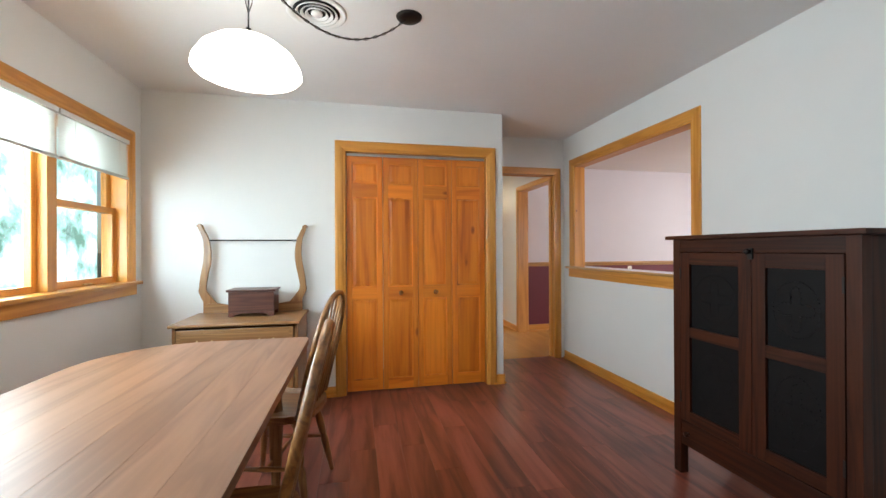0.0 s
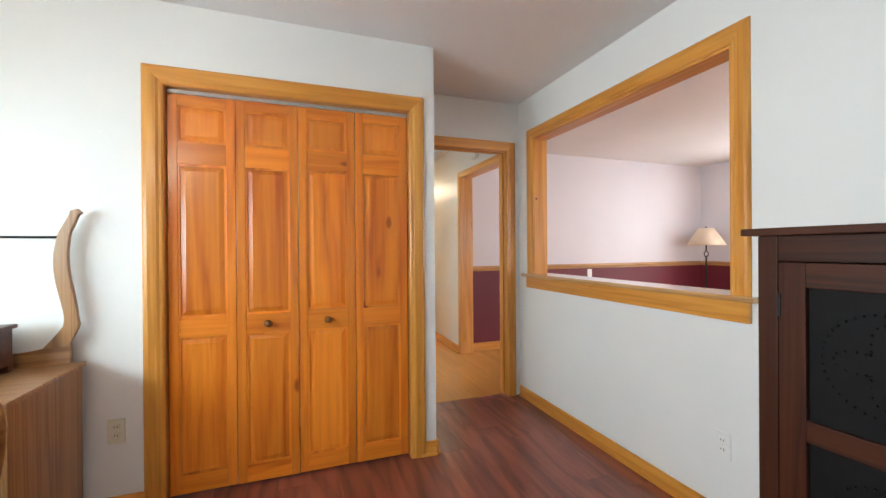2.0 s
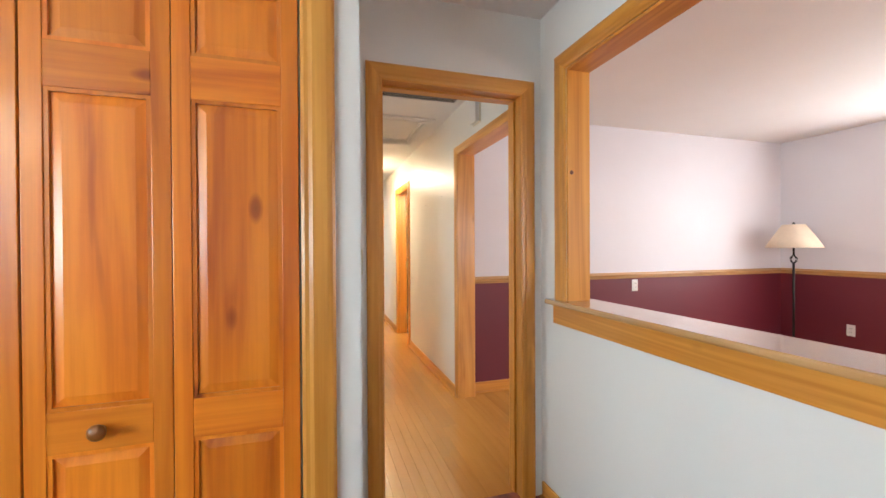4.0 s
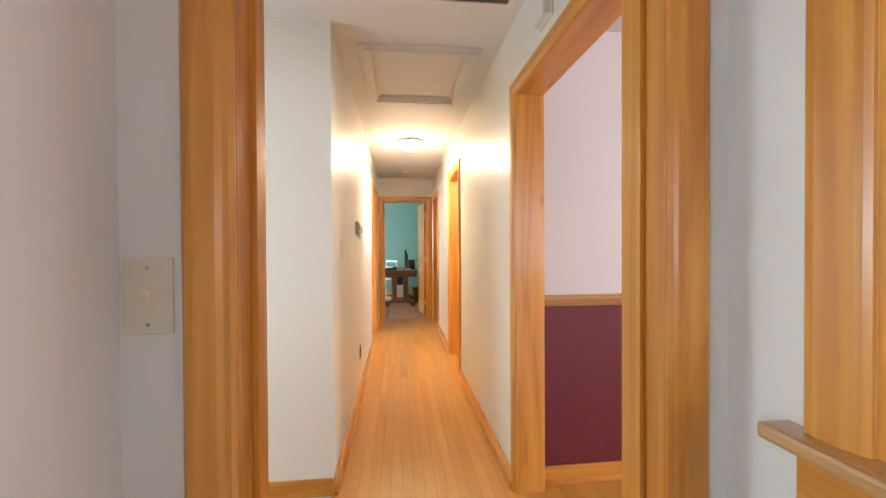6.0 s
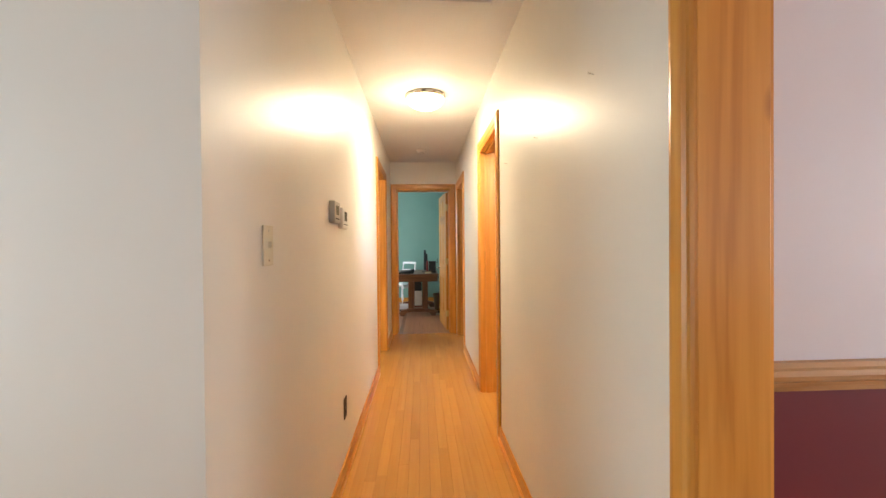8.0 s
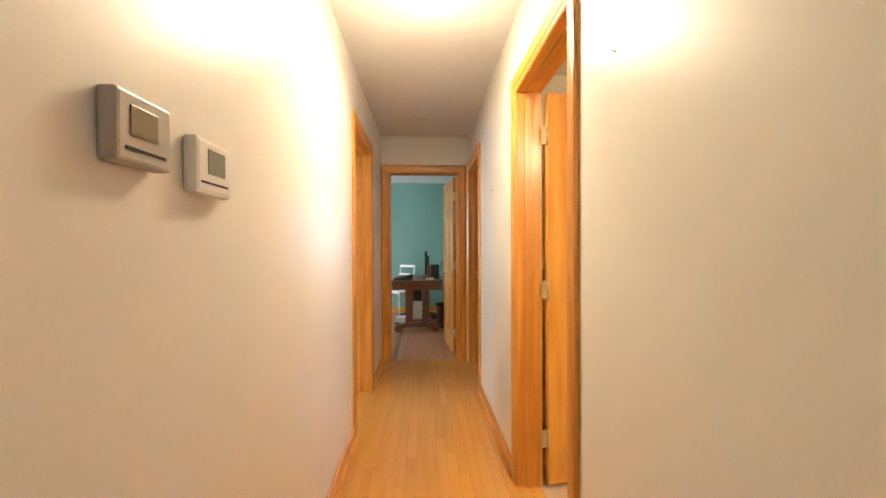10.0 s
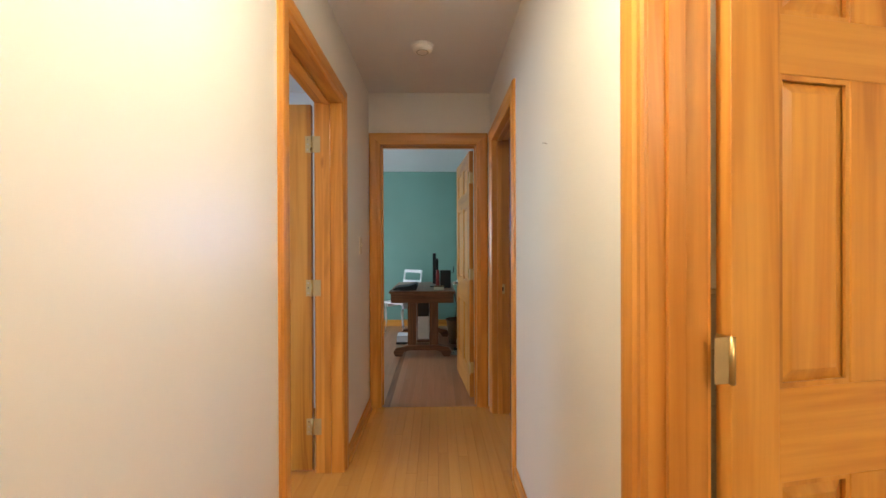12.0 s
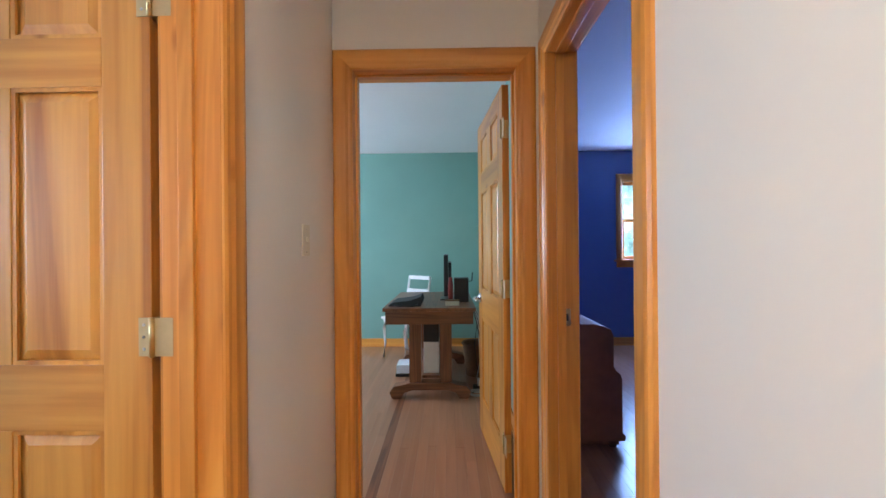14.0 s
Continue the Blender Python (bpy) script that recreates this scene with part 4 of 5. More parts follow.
for g in ((hx0 - 0.045, hx0 - 0.012, hy0 - 0.045, hy1 + 0.045), (hx1 + 0.012, hx1 + 0.045, hy0 - 0.045, hy1 + 0.045), (hx0 - 0.011, hx1 + 0.011, hy0 - 0.045, hy0 - 0.012), (hx0 - 0.011, hx1 + 0.011, hy1 + 0.012, hy1 + 0.045)):
    part("moulding", box(*g, 2.408, 2.4178, 0.004), ceiling_white, t, world_space=True)

# return air grille
t = thing("air_grille", (1.47, 3.75, 2.44), "large dark louvred return air grille in the hallway ceiling", "air grille")
gx0, gx1, gy0, gy1 = 1.075, 1.865, 3.42, 4.06
part("backing", box(gx0, gx1, gy0, gy1, 2.436, 2.4395), dark_gap, t, world_space=True)
for g in ((gx0 - 0.03, gx0, gy0 - 0.03, gy1 + 0.03), (gx1, gx1 + 0.03, gy0 - 0.03, gy1 + 0.03), (gx0, gx1, gy0 - 0.03, gy0), (gx0, gx1, gy1, gy1 + 0.03)):
    part("frame", box(g[0], g[1], g[2], g[3], 2.430, 2.4396, 0.003), white_plastic, t, world_space=True)
for k in range(1, 5):
    y = gy0 + (gy1 - gy0) * k / 5
    part("bar", box(gx0, gx1, y - 0.006, y + 0.006, 2.429, 2.4355, 0.001), white_plastic, t, world_space=True)
fin = None
for k in range(66):
    x = gx0 + 0.006 + (gx1 - gx0 - 0.012) * k / 65
    if fin is None:
        fin = part("louvre", box(-0.0009, 0.0009, gy0 - 3.75, gy1 - 3.75, -0.009, -0.0045), grey_plastic, t, place=pose(x - 1.47, 0, 0))
    else:
        o = new("louvre", fin.data)
        o.parent, o.location = t, (x - 1.47, 0, 0)

# floor register at the foyer corner
t = thing("floor_register", (0.93, 4.20, 0.0), "grey metal floor register by the foyer wall", "floor register")
part("frame", box(0.70, 0.99, 4.13, 4.27, 0.001, 0.007, 0.002), track_metal, t, world_space=True)
for k in range(12):
    part("slot", box(0.72 + 0.021 * k, 0.73 + 0.021 * k, 4.15, 4.25, 0.0072, 0.0082), dark_gap, t, world_space=True)

# round ceiling vent
t = thing("ceiling_vent", (-0.56, 0.845, 2.44), "round white ring diffuser vent on the ceiling", "ceiling vent")
part("rim", lathe([(0.150, 0), (0.150, -0.006), (0.142, -0.010), (0.118, -0.004), (0.116, -0.0005)], 40), white_enamel, t, "", True)
part("backing", lathe([(0, -0.0005), (0.117, -0.0008), (0.117, -0.0012), (0, -0.0012)], 32), dark_gap, t)
for r in (0.098, 0.074, 0.050):
    part("ring", lathe([(r - 0.006, -0.004), (r, -0.012), (r + 0.008, -0.018), (r + 0.009, -0.016), (r + 0.003, -0.006), (r - 0.004, -0.002)], 40), white_enamel, t, "", True)
part("hub", lathe([(0, -0.020), (0.024, -0.018), (0.030, -0.010), (0.026, -0.001)], 24), white_enamel, t, "", True)

# pendant lamp on a swagged chain
PX, PY, PZ = -0.808, 0.52, 1.957
t = thing("pendant_lamp", (PX, PY, PZ), "lit frosted white dome pendant on a swagged black cord", "pendant lamp")
part("shade", lathe([(0.205, 0.0), (0.214, 0.010), (0.210, 0.035), (0.180, 0.085), (0.130, 0.125), (0.080, 0.146), (0.030, 0.154), (0.0, 0.155)], 48), pendant_glass, t, "glowing frosted glass dome", True)
part("diffuser", lathe([(0.0, -0.022), (0.09, -0.018), (0.17, -0.008), (0.205, 0.0)], 48), pendant_glass, t, "", True)
part("cap", lathe([(0.028, 0.152), (0.026, 0.168), (0.012, 0.178), (0.010, 0.198), (0, 0.20)], 18), iron, t, "", True)
part("rod", tube([(0, 0, 0.19), (0.002, 0, 0.36), (0, 0, 0.494)], 0.0035, 7), iron, t)
for s in (-1, 1):
    part("knot_cord", tube([(0, 0, 0.26), (0.012 * s, 0.01, 0.31), (0.018 * s, 0, 0.35), (0.006 * s, 0, 0.385), (0.022 * s, 0.004, 0.405)], 0.0022, 6), cord_brown, t)
CX, CY = -0.09, 0.79
span = []
for k in range(33):
    u = k / 32
    span.append(((CX - PX) * u, (CY - PY) * u, 0.49 - 0.215 * (1 - (2 * u - 1) ** 2) - 0.008 * u))
part("cord", tube(span, 0.0028, 6), cord_brown, t)
for k in range(2, 32, 1):
    a, b2 = Vector(span[k]), Vector(span[min(k + 1, 32)])
    d = (b2 - a).normalized()
    n = d.cross(Vector((0, 0, 1))).normalized() if k % 2 else d.cross(d.cross(Vector((0, 0, 1)))).normalized()
    loop = [a + d * 0.017 * math.cos(q * math.pi / 4) + n * 0.006 * math.sin(q * math.pi / 4) for q in range(8)]
    part("chain_link", tube(loop, 0.0014, 5, True), iron, t)
part("canopy", lathe([(0.0, -0.022), (0.02, -0.022), (0.055, -0.014), (0.066, -0.006), (0.068, 0.0)], 32), iron, t, "round black ceiling canopy", True, pose(CX - PX, CY - PY, H - PZ - 0.0005))
part("hook", tube([(0, 0, 0.494), (0.006, 0, 0.48), (0.012, 0, 0.487), (0.010, 0, 0.494)], 0.002, 6), iron, t)


# ---------------- dining room things ----------------
def dining_table():
    x0, x1, y0, y1, z = -1.50, -0.615, -0.98, 0.955, 0.75
    t = thing("dining_table", ((x0 + x1) / 2, (y0 + y1) / 2, 0), "large polished light brown plank-topped dining table", "dining table")

    def outline(ins):
        pts = []
        for cx, cy, a, r in ((x1, y1, 0, 0.04), (x0, y1, 90, 0.40), (x0, y0, 180, 0.40), (x1, y0, 270, 0.04)):
            sx, sy = (1 if cx > x0 else -1), (1 if cy > y0 else -1)
            r2 = max(r - ins, 0.005)
            ox, oy = cx - sx * r, cy - sy * r
            for k in range(9):
                q = radians(a + 90 * k / 8)
                pts.append((ox + r2 * math.cos(q), oy + r2 * math.sin(q)))
        return pts
    c = t.location
    rim = [(a - c.x, b - c.y) for a, b in outline(0)]
    n = 7
    w = (x1 - x0) / n
    for k in range(n):
        lo, hi = x0 - c.x + k * w + 0.0004, x0 - c.x + (k + 1) * w - 0.0004
        bm = prism(rim, 'z', z - 0.03, z)
        for cut, side in ((lo, -1), (hi, 1)):
            bmesh.ops.bisect_plane(bm, geom=bm.verts[:] + bm.edges[:] + bm.faces[:], plane_co=(cut, 0, 0), plane_no=(side, 0, 0), clear_outer=True)
            es = [e for e in bm.edges if len(e.link_faces) == 1]
            if es:
                bmesh.ops.holes_fill(bm, edges=es)
        part("plank", bm, table_wood, t)
    for a0, a1, b0, b1 in ((x0 + 0.2, x1 - 0.09, y1 - 0.14, y1 - 0.12), (x0 + 0.2, x1 - 0.09, y0 + 0.12, y0 + 0.14), (x1 - 0.11, x1 - 0.09, y0 + 0.14, y1 - 0.14), (x0 + 0.2, x0 + 0.22, y0 + 0.14, y1 - 0.14)):
        part("apron", box(a0, a1, b0, b1, z - 0.12, z - 0.0305, 0.002), oak['y'], t, world_space=True)
    prof = [(0, 0), (0.022, 0), (0.026, 0.03), (0.020, 0.06), (0.030, 0.25), (0.036, 0.42), (0.026, 0.50), (0.038, 0.53), (0.030, 0.56), (0.036, 0.60), (0.036, 0.719), (0, 0.719)]
    for lx in (x0 + 0.25, x1 - 0.14):
        for ly in (y0 + 0.18, y1 - 0.18):
            part("leg", lathe(prof, 20), oak['z'], t, "", True, pose(lx - c.x, ly - c.y, 0))


dining_table()


def windsor_chair(at, turn, label):
    """A bow-back Windsor chair that faces -x in its own axes, the back on +x."""
    t = thing("dining_chair", at, label, "chair", "chairs along the table", "", turn)
    rim = []
    for k in range(28):
        q = 2 * math.pi * k / 28
        r = 0.5 * (abs(math.cos(q)) ** 3.2 + abs(math.sin(q)) ** 3.2) ** (-1 / 3.2)
        rim.append((0.43 * r * math.cos(q), (0.43 if math.cos(q) < 0 else 0.40) * r * math.sin(q)))
    bm = prism(rim, 'z', 0.415, 0.448)
    top = [f for f in bm.faces if f.normal.z > 0.9]
    res = bmesh.ops.inset_region(bm, faces=top, thickness=0.05)
    bmesh.ops.translate(bm, verts=list({v for f in bm.faces if f.normal.z > 0.95 and len(f.verts) > 6 for v in f.verts}), vec=(0, 0, -0.012))
    part("seat", bm, chair_wood['x'], t)
    bow = []
    for k in range(25):
        q = math.pi * k / 24
        y = -0.225 * math.cos(q)
        h = math.sin(q) ** 0.45
        bow.append((0.165 + 0.135 * h, y * (1 - 0.12 * (1 - h)), 0.44 + 0.56 * h))
    part("back_bow", tube(bow, 0.0145, 10), chair_wood['y'], t, "", True)
    for k in range(7):
        y = -0.156 + 0.052 * k
        q = math.acos(max(-1, min(1, -y * 1.12 / 0.225)))
        h = math.sin(q) ** 0.45
        a, b = Vector((0.175, y * 0.82, 0.44)), Vector((0.165 + 0.135 * h, y * 1.12, 0.44 + 0.56 * h))
        part("spindle", tube([a, a.lerp(b, 0.35), a.lerp(b, 0.7), b], [0.0065, 0.010, 0.007, 0.005], 8), chair_wood['z'], t, "", True)
    feet = []
    for sx in (-1, 1):
        for sy in (-1, 1):
            a, b = Vector((0.13 * sx, 0.135 * sy, 0.42)), Vector((0.195 * sx + 0.01, 0.20 * sy, 0.0))
            feet.append((a, b))
            part("leg", tube([a, a.lerp(b, 0.12), a.lerp(b, 0.3), a.lerp(b, 0.45), a.lerp(b, 0.5), a.lerp(b, 0.56), a.lerp(b, 0.8), b], [0.013, 0.014, 0.021, 0.019, 0.013, 0.020, 0.016, 0.011], 10), chair_wood['z'], t, "", True)
    l0, l1, r0, r1 = [a.lerp(b, 0.53) for a, b in (feet[0], feet[2], feet[1], feet[3])]
    part("stretcher", tube([l0, l0.lerp(l1, 0.5), l1], [0.007, 0.013, 0.007], 8), chair_wood['x'], t, "", True)
    part("stretcher", tube([r0, r0.lerp(r1, 0.5), r1], [0.007, 0.013, 0.007], 8), chair_wood['x'], t, "", True)
    a, b = l0.lerp(l1, 0.5), r0.lerp(r1, 0.5)
    part("stretcher", tube([a, a.lerp(b, 0.5), b], [0.007, 0.013, 0.007], 8), chair_wood['y'], t, "", True)
    return t


windsor_chair((-0.750, 0.855, 0), -13, "brown bow-back wooden chair pushed in at the table's far corner")
windsor_chair((-0.745, -0.10, 0), 0, "brown bow-back wooden chair pushed in at the table's side")


def washstand():
    x0, x1, y0, y1, h = -1.545, -0.765, 1.60, 2.105, 0.735
    t = thing("washstand", ((x0 + x1) / 2, (y0 + y1) / 2, 0), "antique light oak washstand with a lyre-shaped towel rail", "washstand")
    part("top", box(x0 - 0.015, x1 + 0.015, y0 - 0.02, y1 + 0.01, h - 0.022, h, 0.006), oak['x'], t, world_space=True)
    for a, b in ((x0, x0 + 0.022), (x1 - 0.022, x1)):
        part("side_panel", box(a, b, y0 + 0.01, y1, 0.09, h - 0.0225, 0.002), oak['z'], t, world_space=True)
    part("back_panel", box(x0 + 0.023, x1 - 0.023, y1 - 0.012, y1, 0.09, h - 0.0225), oak['x'], t, world_space=True)
    part("floor_board", box(x0 + 0.023, x1 - 0.023, y0 + 0.03, y1 - 0.013, 0.09, 0.108), oak['x'], t, world_space=True)
    for a in (x0, x1 - 0.045):
        for b in (y0, y1 - 0.045):
            part("leg", box(a, a + 0.045, b, b + 0.045, 0.0, 0.09, 0.004), oak['z'], t, world_space=True)
    for z0, z1 in ((0.555, 0.695),):
        d = part("drawer", box(x0 + 0.03, x1 - 0.03, y0 - 0.006, y0 + 0.02, z0, z1, 0.004), oak['x'], t, world_space=True)
        part("moulding", box(x0 + 0.055, x1 - 0.055, y0 - 0.010, y0 - 0.005, z0 + 0.02, z1 - 0.02, 0.003), oak['x'], d, world_space=True)
        for px in (x0 + 0.2, x1 - 0.2):
            part("pull", tube([(px - 0.045, y0 - 0.01, (z0 + z1) / 2), (px - 0.035, y0 - 0.03, (z0 + z1) / 2 - 0.02), (px + 0.035, y0 - 0.03, (z0 + z1) / 2 - 0.02), (px + 0.045, y0 - 0.01, (z0 + z1) / 2)], 0.004, 8), brass, d, "brass bail pull", True, world_space=True)
    for a, b in ((x0 + 0.03, (x0 + x1) / 2 - 0.004), ((x0 + x1) / 2 + 0.004, x1 - 0.03)):
        d = part("door", box(a, b, y0, y0 + 0.02, 0.12, 0.54, 0.003), oak['z'], t, world_space=True)
        part("raised_panel", box(a + 0.05, b - 0.05, y0 - 0.005, y0 + 0.001, 0.17, 0.49, 0.004), oak['z'], d, world_space=True)
    # back board with a curved crest
    xm = (x0 + x1) / 2
    crest = [(x0 + 0.03, h + 0.001)]
    for k in range(21):
        u = k / 20
        crest.append((x0 + 0.03 + (x1 - x0 - 0.06) * u, h + 0.055 + 0.05 * abs(2 * u - 1) ** 3 + 0.022 * math.exp(-((u - 0.5) / 0.12) ** 2)))
    crest.append((x1 - 0.03, h + 0.001))
    part("back_board", prism(crest, 'y', y1 - 0.03, y1 - 0.008), oak['x'], t, world_space=True)
    # lyre posts
    for s, px in ((-1, x0 + 0.03), (1, x1 - 0.03)):
        inner, outer = [], []
        for k in range(31):
            u = k / 30
            z = h + 0.075 + 0.585 * u
            cx = px + s * (0.018 * math.sin(u * math.pi * 2.0 + 0.6) + 0.02 * max(0, u - 0.86) / 0.14 - 0.012 + 0.05 * -max(0, 0.16 - u) / 0.16)
            wd = 0.017 + 0.026 * max(0, 0.22 - u) / 0.22 + 0.010 * math.sin(u * math.pi)
            inner.append((cx - s * wd, z))
            outer.append((cx + s * wd, z))
        scroll = [(outer[-1][0] + s * 0.012, outer[-1][1] + 0.008), ((inner[-1][0] + outer[-1][0]) / 2 + s * 0.012, outer[-1][1] + 0.028), (inner[-1][0] + s * 0.004, inner[-1][1] + 0.018)]
        part("post", prism(inner[::-1][::-1] + scroll[::-1] + outer[::-1], 'y', y1 - 0.034, y1 - 0.010, 0.004), oak['z'], t, world_space=True)
    part("towel_rod", tube([(x0 + 0.03, y1 - 0.022, 1.295), (x1 - 0.03, y1 - 0.022, 1.295)], 0.0055, 10), iron, t, "thin dark metal towel rod", True, world_space=True)
    t = thing("wooden_box", (-1.12, 1.93, h), "small dark reddish-brown wooden box with bracket feet on the washstand", "box")
    bx0, bx1, by0, by1 = -1.275, -0.965, 1.845, 2.03
    part("body", box(bx0, bx1, by0, by1, h + 0.03, h + 0.178, 0.003), box_wood['x'], t, world_space=True)
    part("lid", box(bx0 - 0.012, bx1 + 0.012, by0 - 0.012, by1 + 0.012, h + 0.179, h + 0.196, 0.004), box_wood['x'], t, world_space=True)
    for a in (bx0, bx1 - 0.04):
        for b in (by0, by1 - 0.03):
            part("foot", box(a, a + 0.04, b, b + 0.03, h + 0.0005, h + 0.0302, 0.003), box_wood['z'], t, world_space=True)
    part("skirt", prism([(bx0 + 0.04, h + 0.03), (bx0 + 0.04, h + 0.012), (bx0 + 0.09, h + 0.024), (bx1 - 0.09, h + 0.024), (bx1 - 0.04, h + 0.012), (bx1 - 0.04, h + 0.03)], 'y', by0 + 0.001, by0 + 0.012), box_wood['x'], t, world_space=True)


washstand()


def pie_safe():
    """A dark cabinet with punched tin door panels; it faces -x."""
    x0, x1, y0, y1, h = 1.345, 1.765, -0.255, 0.595, 1.282
    t = thing("pie_safe", ((x0 + x1) / 2, (y0 + y1) / 2, 0), "dark brown antique pie safe with punched tin door panels", "cabinet")
    part("top", box(x0 - 0.028, x1 + 0.012, y0 - 0.028, y1 + 0.028, h - 0.02, h, 0.004), dark_wood['y'], t, world_space=True)
    W = 0.048
    for a in (x0, x1 - W):
        for b in (y0, y1 - W):
            part("post", box(a, a + W, b, b + W, 0.0, h - 0.0205, 0.003), dark_wood['z'], t, world_space=True)
    for b in (y0 + 0.006, y1 - 0.02):
        part("side_panel", box(x0 + W, x1 - W, b, b + 0.014, 0.16, h - 0.0205, 0.001), dark_wood['z'], t, world_space=True)
    part("back_panel", box(x1 - 0.02, x1 - 0.006, y0 + W, y1 - W, 0.16, h - 0.0205), dark_wood['z'], t, world_space=True)
    part("head_rail", box(x0 + 0.002, x0 + 0.03, y0 + W, y1 - W, 1.195, h - 0.0205, 0.002), dark_wood['y'], t, world_space=True)
    part("bottom_board", box(x0 + 0.03, x1 - 0.02, y0 + W, y1 - W, 0.16, 0.18), dark_wood['y'], t, world_space=True)
    dr = part("drawer", box(x0 + 0.001, x0 + 0.028, y0 + W + 0.003, y1 - W - 0.003, 0.165, 0.292, 0.003), dark_wood['y'], t, world_space=True)
    for yy in (y1 - W - 0.05, y0 + W + 0.05):
        part("knob", lathe([(0, 0), (0.008, 0), (0.007, 0.008), (0.014, 0.014), (0.013, 0.022), (0, 0.026)], 14), dark_wood['x'], dr, "small round wooden knob", True, pose(x0 - t.location.x + 0.001, yy - t.location.y, 0.232, 0, -90))
    ym = 0.145
    for k, (b0, b1) in enumerate(((ym + 0.0015, y1 - W - 0.003), (y0 + W + 0.003, ym - 0.0015))):
        d = part("door", box(x0 + 0.012, x0 + 0.016, b0 + 0.05, b1 - 0.05, 0.34, 1.15), tin, t, "door with punched tin panels", world_space=True)
        for q in ((b0, b0 + 0.06), (b1 - 0.06, b1)):
            part("stile", box(x0 - 0.002, x0 + 0.022, q[0], q[1], 0.297, 1.192, 0.002), dark_wood['z'], d, world_space=True)
        for q in ((0.297, 0.355), (0.745, 0.80), (1.13, 1.192)):
            part("rail", box(x0 - 0.0015, x0 + 0.0215, b0 + 0.06, b1 - 0.06, q[0], q[1], 0.002), dark_wood['y'], d, world_space=True)
        for q0, q1 in ((0.355, 0.745), (0.80, 1.13)):
            bm = bmesh.new()
            cy, cz = (b0 + b1) / 2, (q0 + q1) / 2
            ry, rz = (b1 - b0) / 2 - 0.085, (q1 - q0) / 2 - 0.05
            for a in range(40):
                th = 2 * math.pi * a / 40
                for f in (1.0, 0.55 + 0.25 * math.cos(4 * th)):
                    yy, zz = cy + ry * f * math.cos(th), cz + rz * f * math.sin(th)
                    v = [bm.verts.new((x0 + 0.0118, yy + dy, zz + dz)) for dy, dz in ((-0.004, 0), (0, -0.004), (0.004, 0), (0, 0.004))]
                    tip = bm.verts.new((x0 + 0.0085, yy, zz))
                    for j in range(4):
                        bm.faces.new((v[j], v[(j + 1) % 4], tip))
            bmesh.ops.recalc_face_normals(bm, faces=bm.faces)
            part("punched_pattern", bm, tin, d, world_space=True)
        hy = b1 - 0.002 if k == 0 else b0 + 0.002
        for z in (0.42, 1.08):
            part("hinge", box(x0 - 0.005, x0 - 0.0005, hy - 0.004, hy + 0.004, z - 0.03, z + 0.03, 0.001), iron, d, world_space=True)
    la = part("latch", box(x0 - 0.010, x0 - 0.001, ym - 0.012, ym + 0.012, 1.165, 1.215, 0.003), iron, t, "black iron latch", world_space=True)
    part("latch_knob", lathe([(0, 0), (0.006, 0), (0.006, 0.012), (0.013, 0.018), (0.010, 0.026), (0, 0.028)], 14), iron, la, "", True, pose(x0 - 0.009 - t.location.x, ym - t.location.y, 1.2, 0, -90))


pie_safe()


# ---------------- living room things ----------------
t = thing("floor_lamp", (5.56, 3.92, 0), "black iron floor lamp with a cream cone shade", "floor lamp")
part("base", lathe([(0, 0), (0.14, 0), (0.14, 0.012), (0.09, 0.025), (0.03, 0.04), (0.012, 0.05), (0, 0.05)], 28), iron, t, "", True)
part("pole", tube([(0, 0, 0.04), (0, 0, 1.10)], 0.011, 12), iron, t, "", True)
for k in range(4):
    q = k * math.pi / 2
    part("scroll", tube([(0, 0, 1.08), (0.03 * math.cos(q), 0.03 * math.sin(q), 1.11), (0.034 * math.cos(q), 0.034 * math.sin(q), 1.14), (0, 0, 1.18)], 0.005, 8), iron, t, "", True)
part("stem", tube([(0, 0, 1.17), (0, 0, 1.45)], 0.009, 10), iron, t, "", True)
part("shade", lathe([(0.235, 1.25), (0.238, 1.252), (0.165, 1.38), (0.095, 1.49), (0.092, 1.49), (0.160, 1.38), (0.232, 1.252), (0.235, 1.25)], 40), shade_cloth, t, "cream fabric cone shade", True)
part("finial", lathe([(0, 1.45), (0.012, 1.46), (0.014, 1.50), (0.006, 1.515), (0, 1.52)], 12), iron, t, "", True)

# ---------------- bathroom things ----------------
t = thing("tiled_wainscot", (2.9, 7.59, 0), "beige ceramic tile wainscot on the bathroom wall", "tiles", "", "")
part("backing", box(2.065, 4.195, 7.592, 7.5985, 0.0, 1.06), grout, t, world_space=True)
tile = None
TW, TH = 0.30, 0.216
for r in range(5):
    for c in range(8):
        x = 2.07 + (c - (0.5 if r % 2 else 0)) * TW
        if x < 2.06 or x + TW > 4.2:
            continue
        if tile is None:
            tile = part("tile", box(0.002, TW - 0.002, -0.008, 0, 0.002, TH - 0.003, 0.002, 1), tile_beige, t, place=pose(x - 2.9, 0.002, r * TH * 0.98))
        else:
            o = new("tile", tile.data)
            o.parent, o.location = t, (x - 2.9, 0.002, r * TH * 0.98)
part("cap", box(2.065, 4.195, 7.578, 7.598, 1.061, 1.08, 0.004), tile_beige, t, world_space=True)
t = thing("towel_bar", (3.75, 7.55, 1.62), "chrome towel bar on the bathroom wall", "towel bar")
part("bar", tube([(3.36, 7.53, 1.62), (4.1, 7.53, 1.62)], 0.008, 10), nickel, t, "", True, world_space=True)
for x in (3.36, 4.1):
    part("bracket", box(x - 0.015, x + 0.015, 7.52, 7.599, 1.605, 1.635, 0.004), nickel, t, world_space=True)
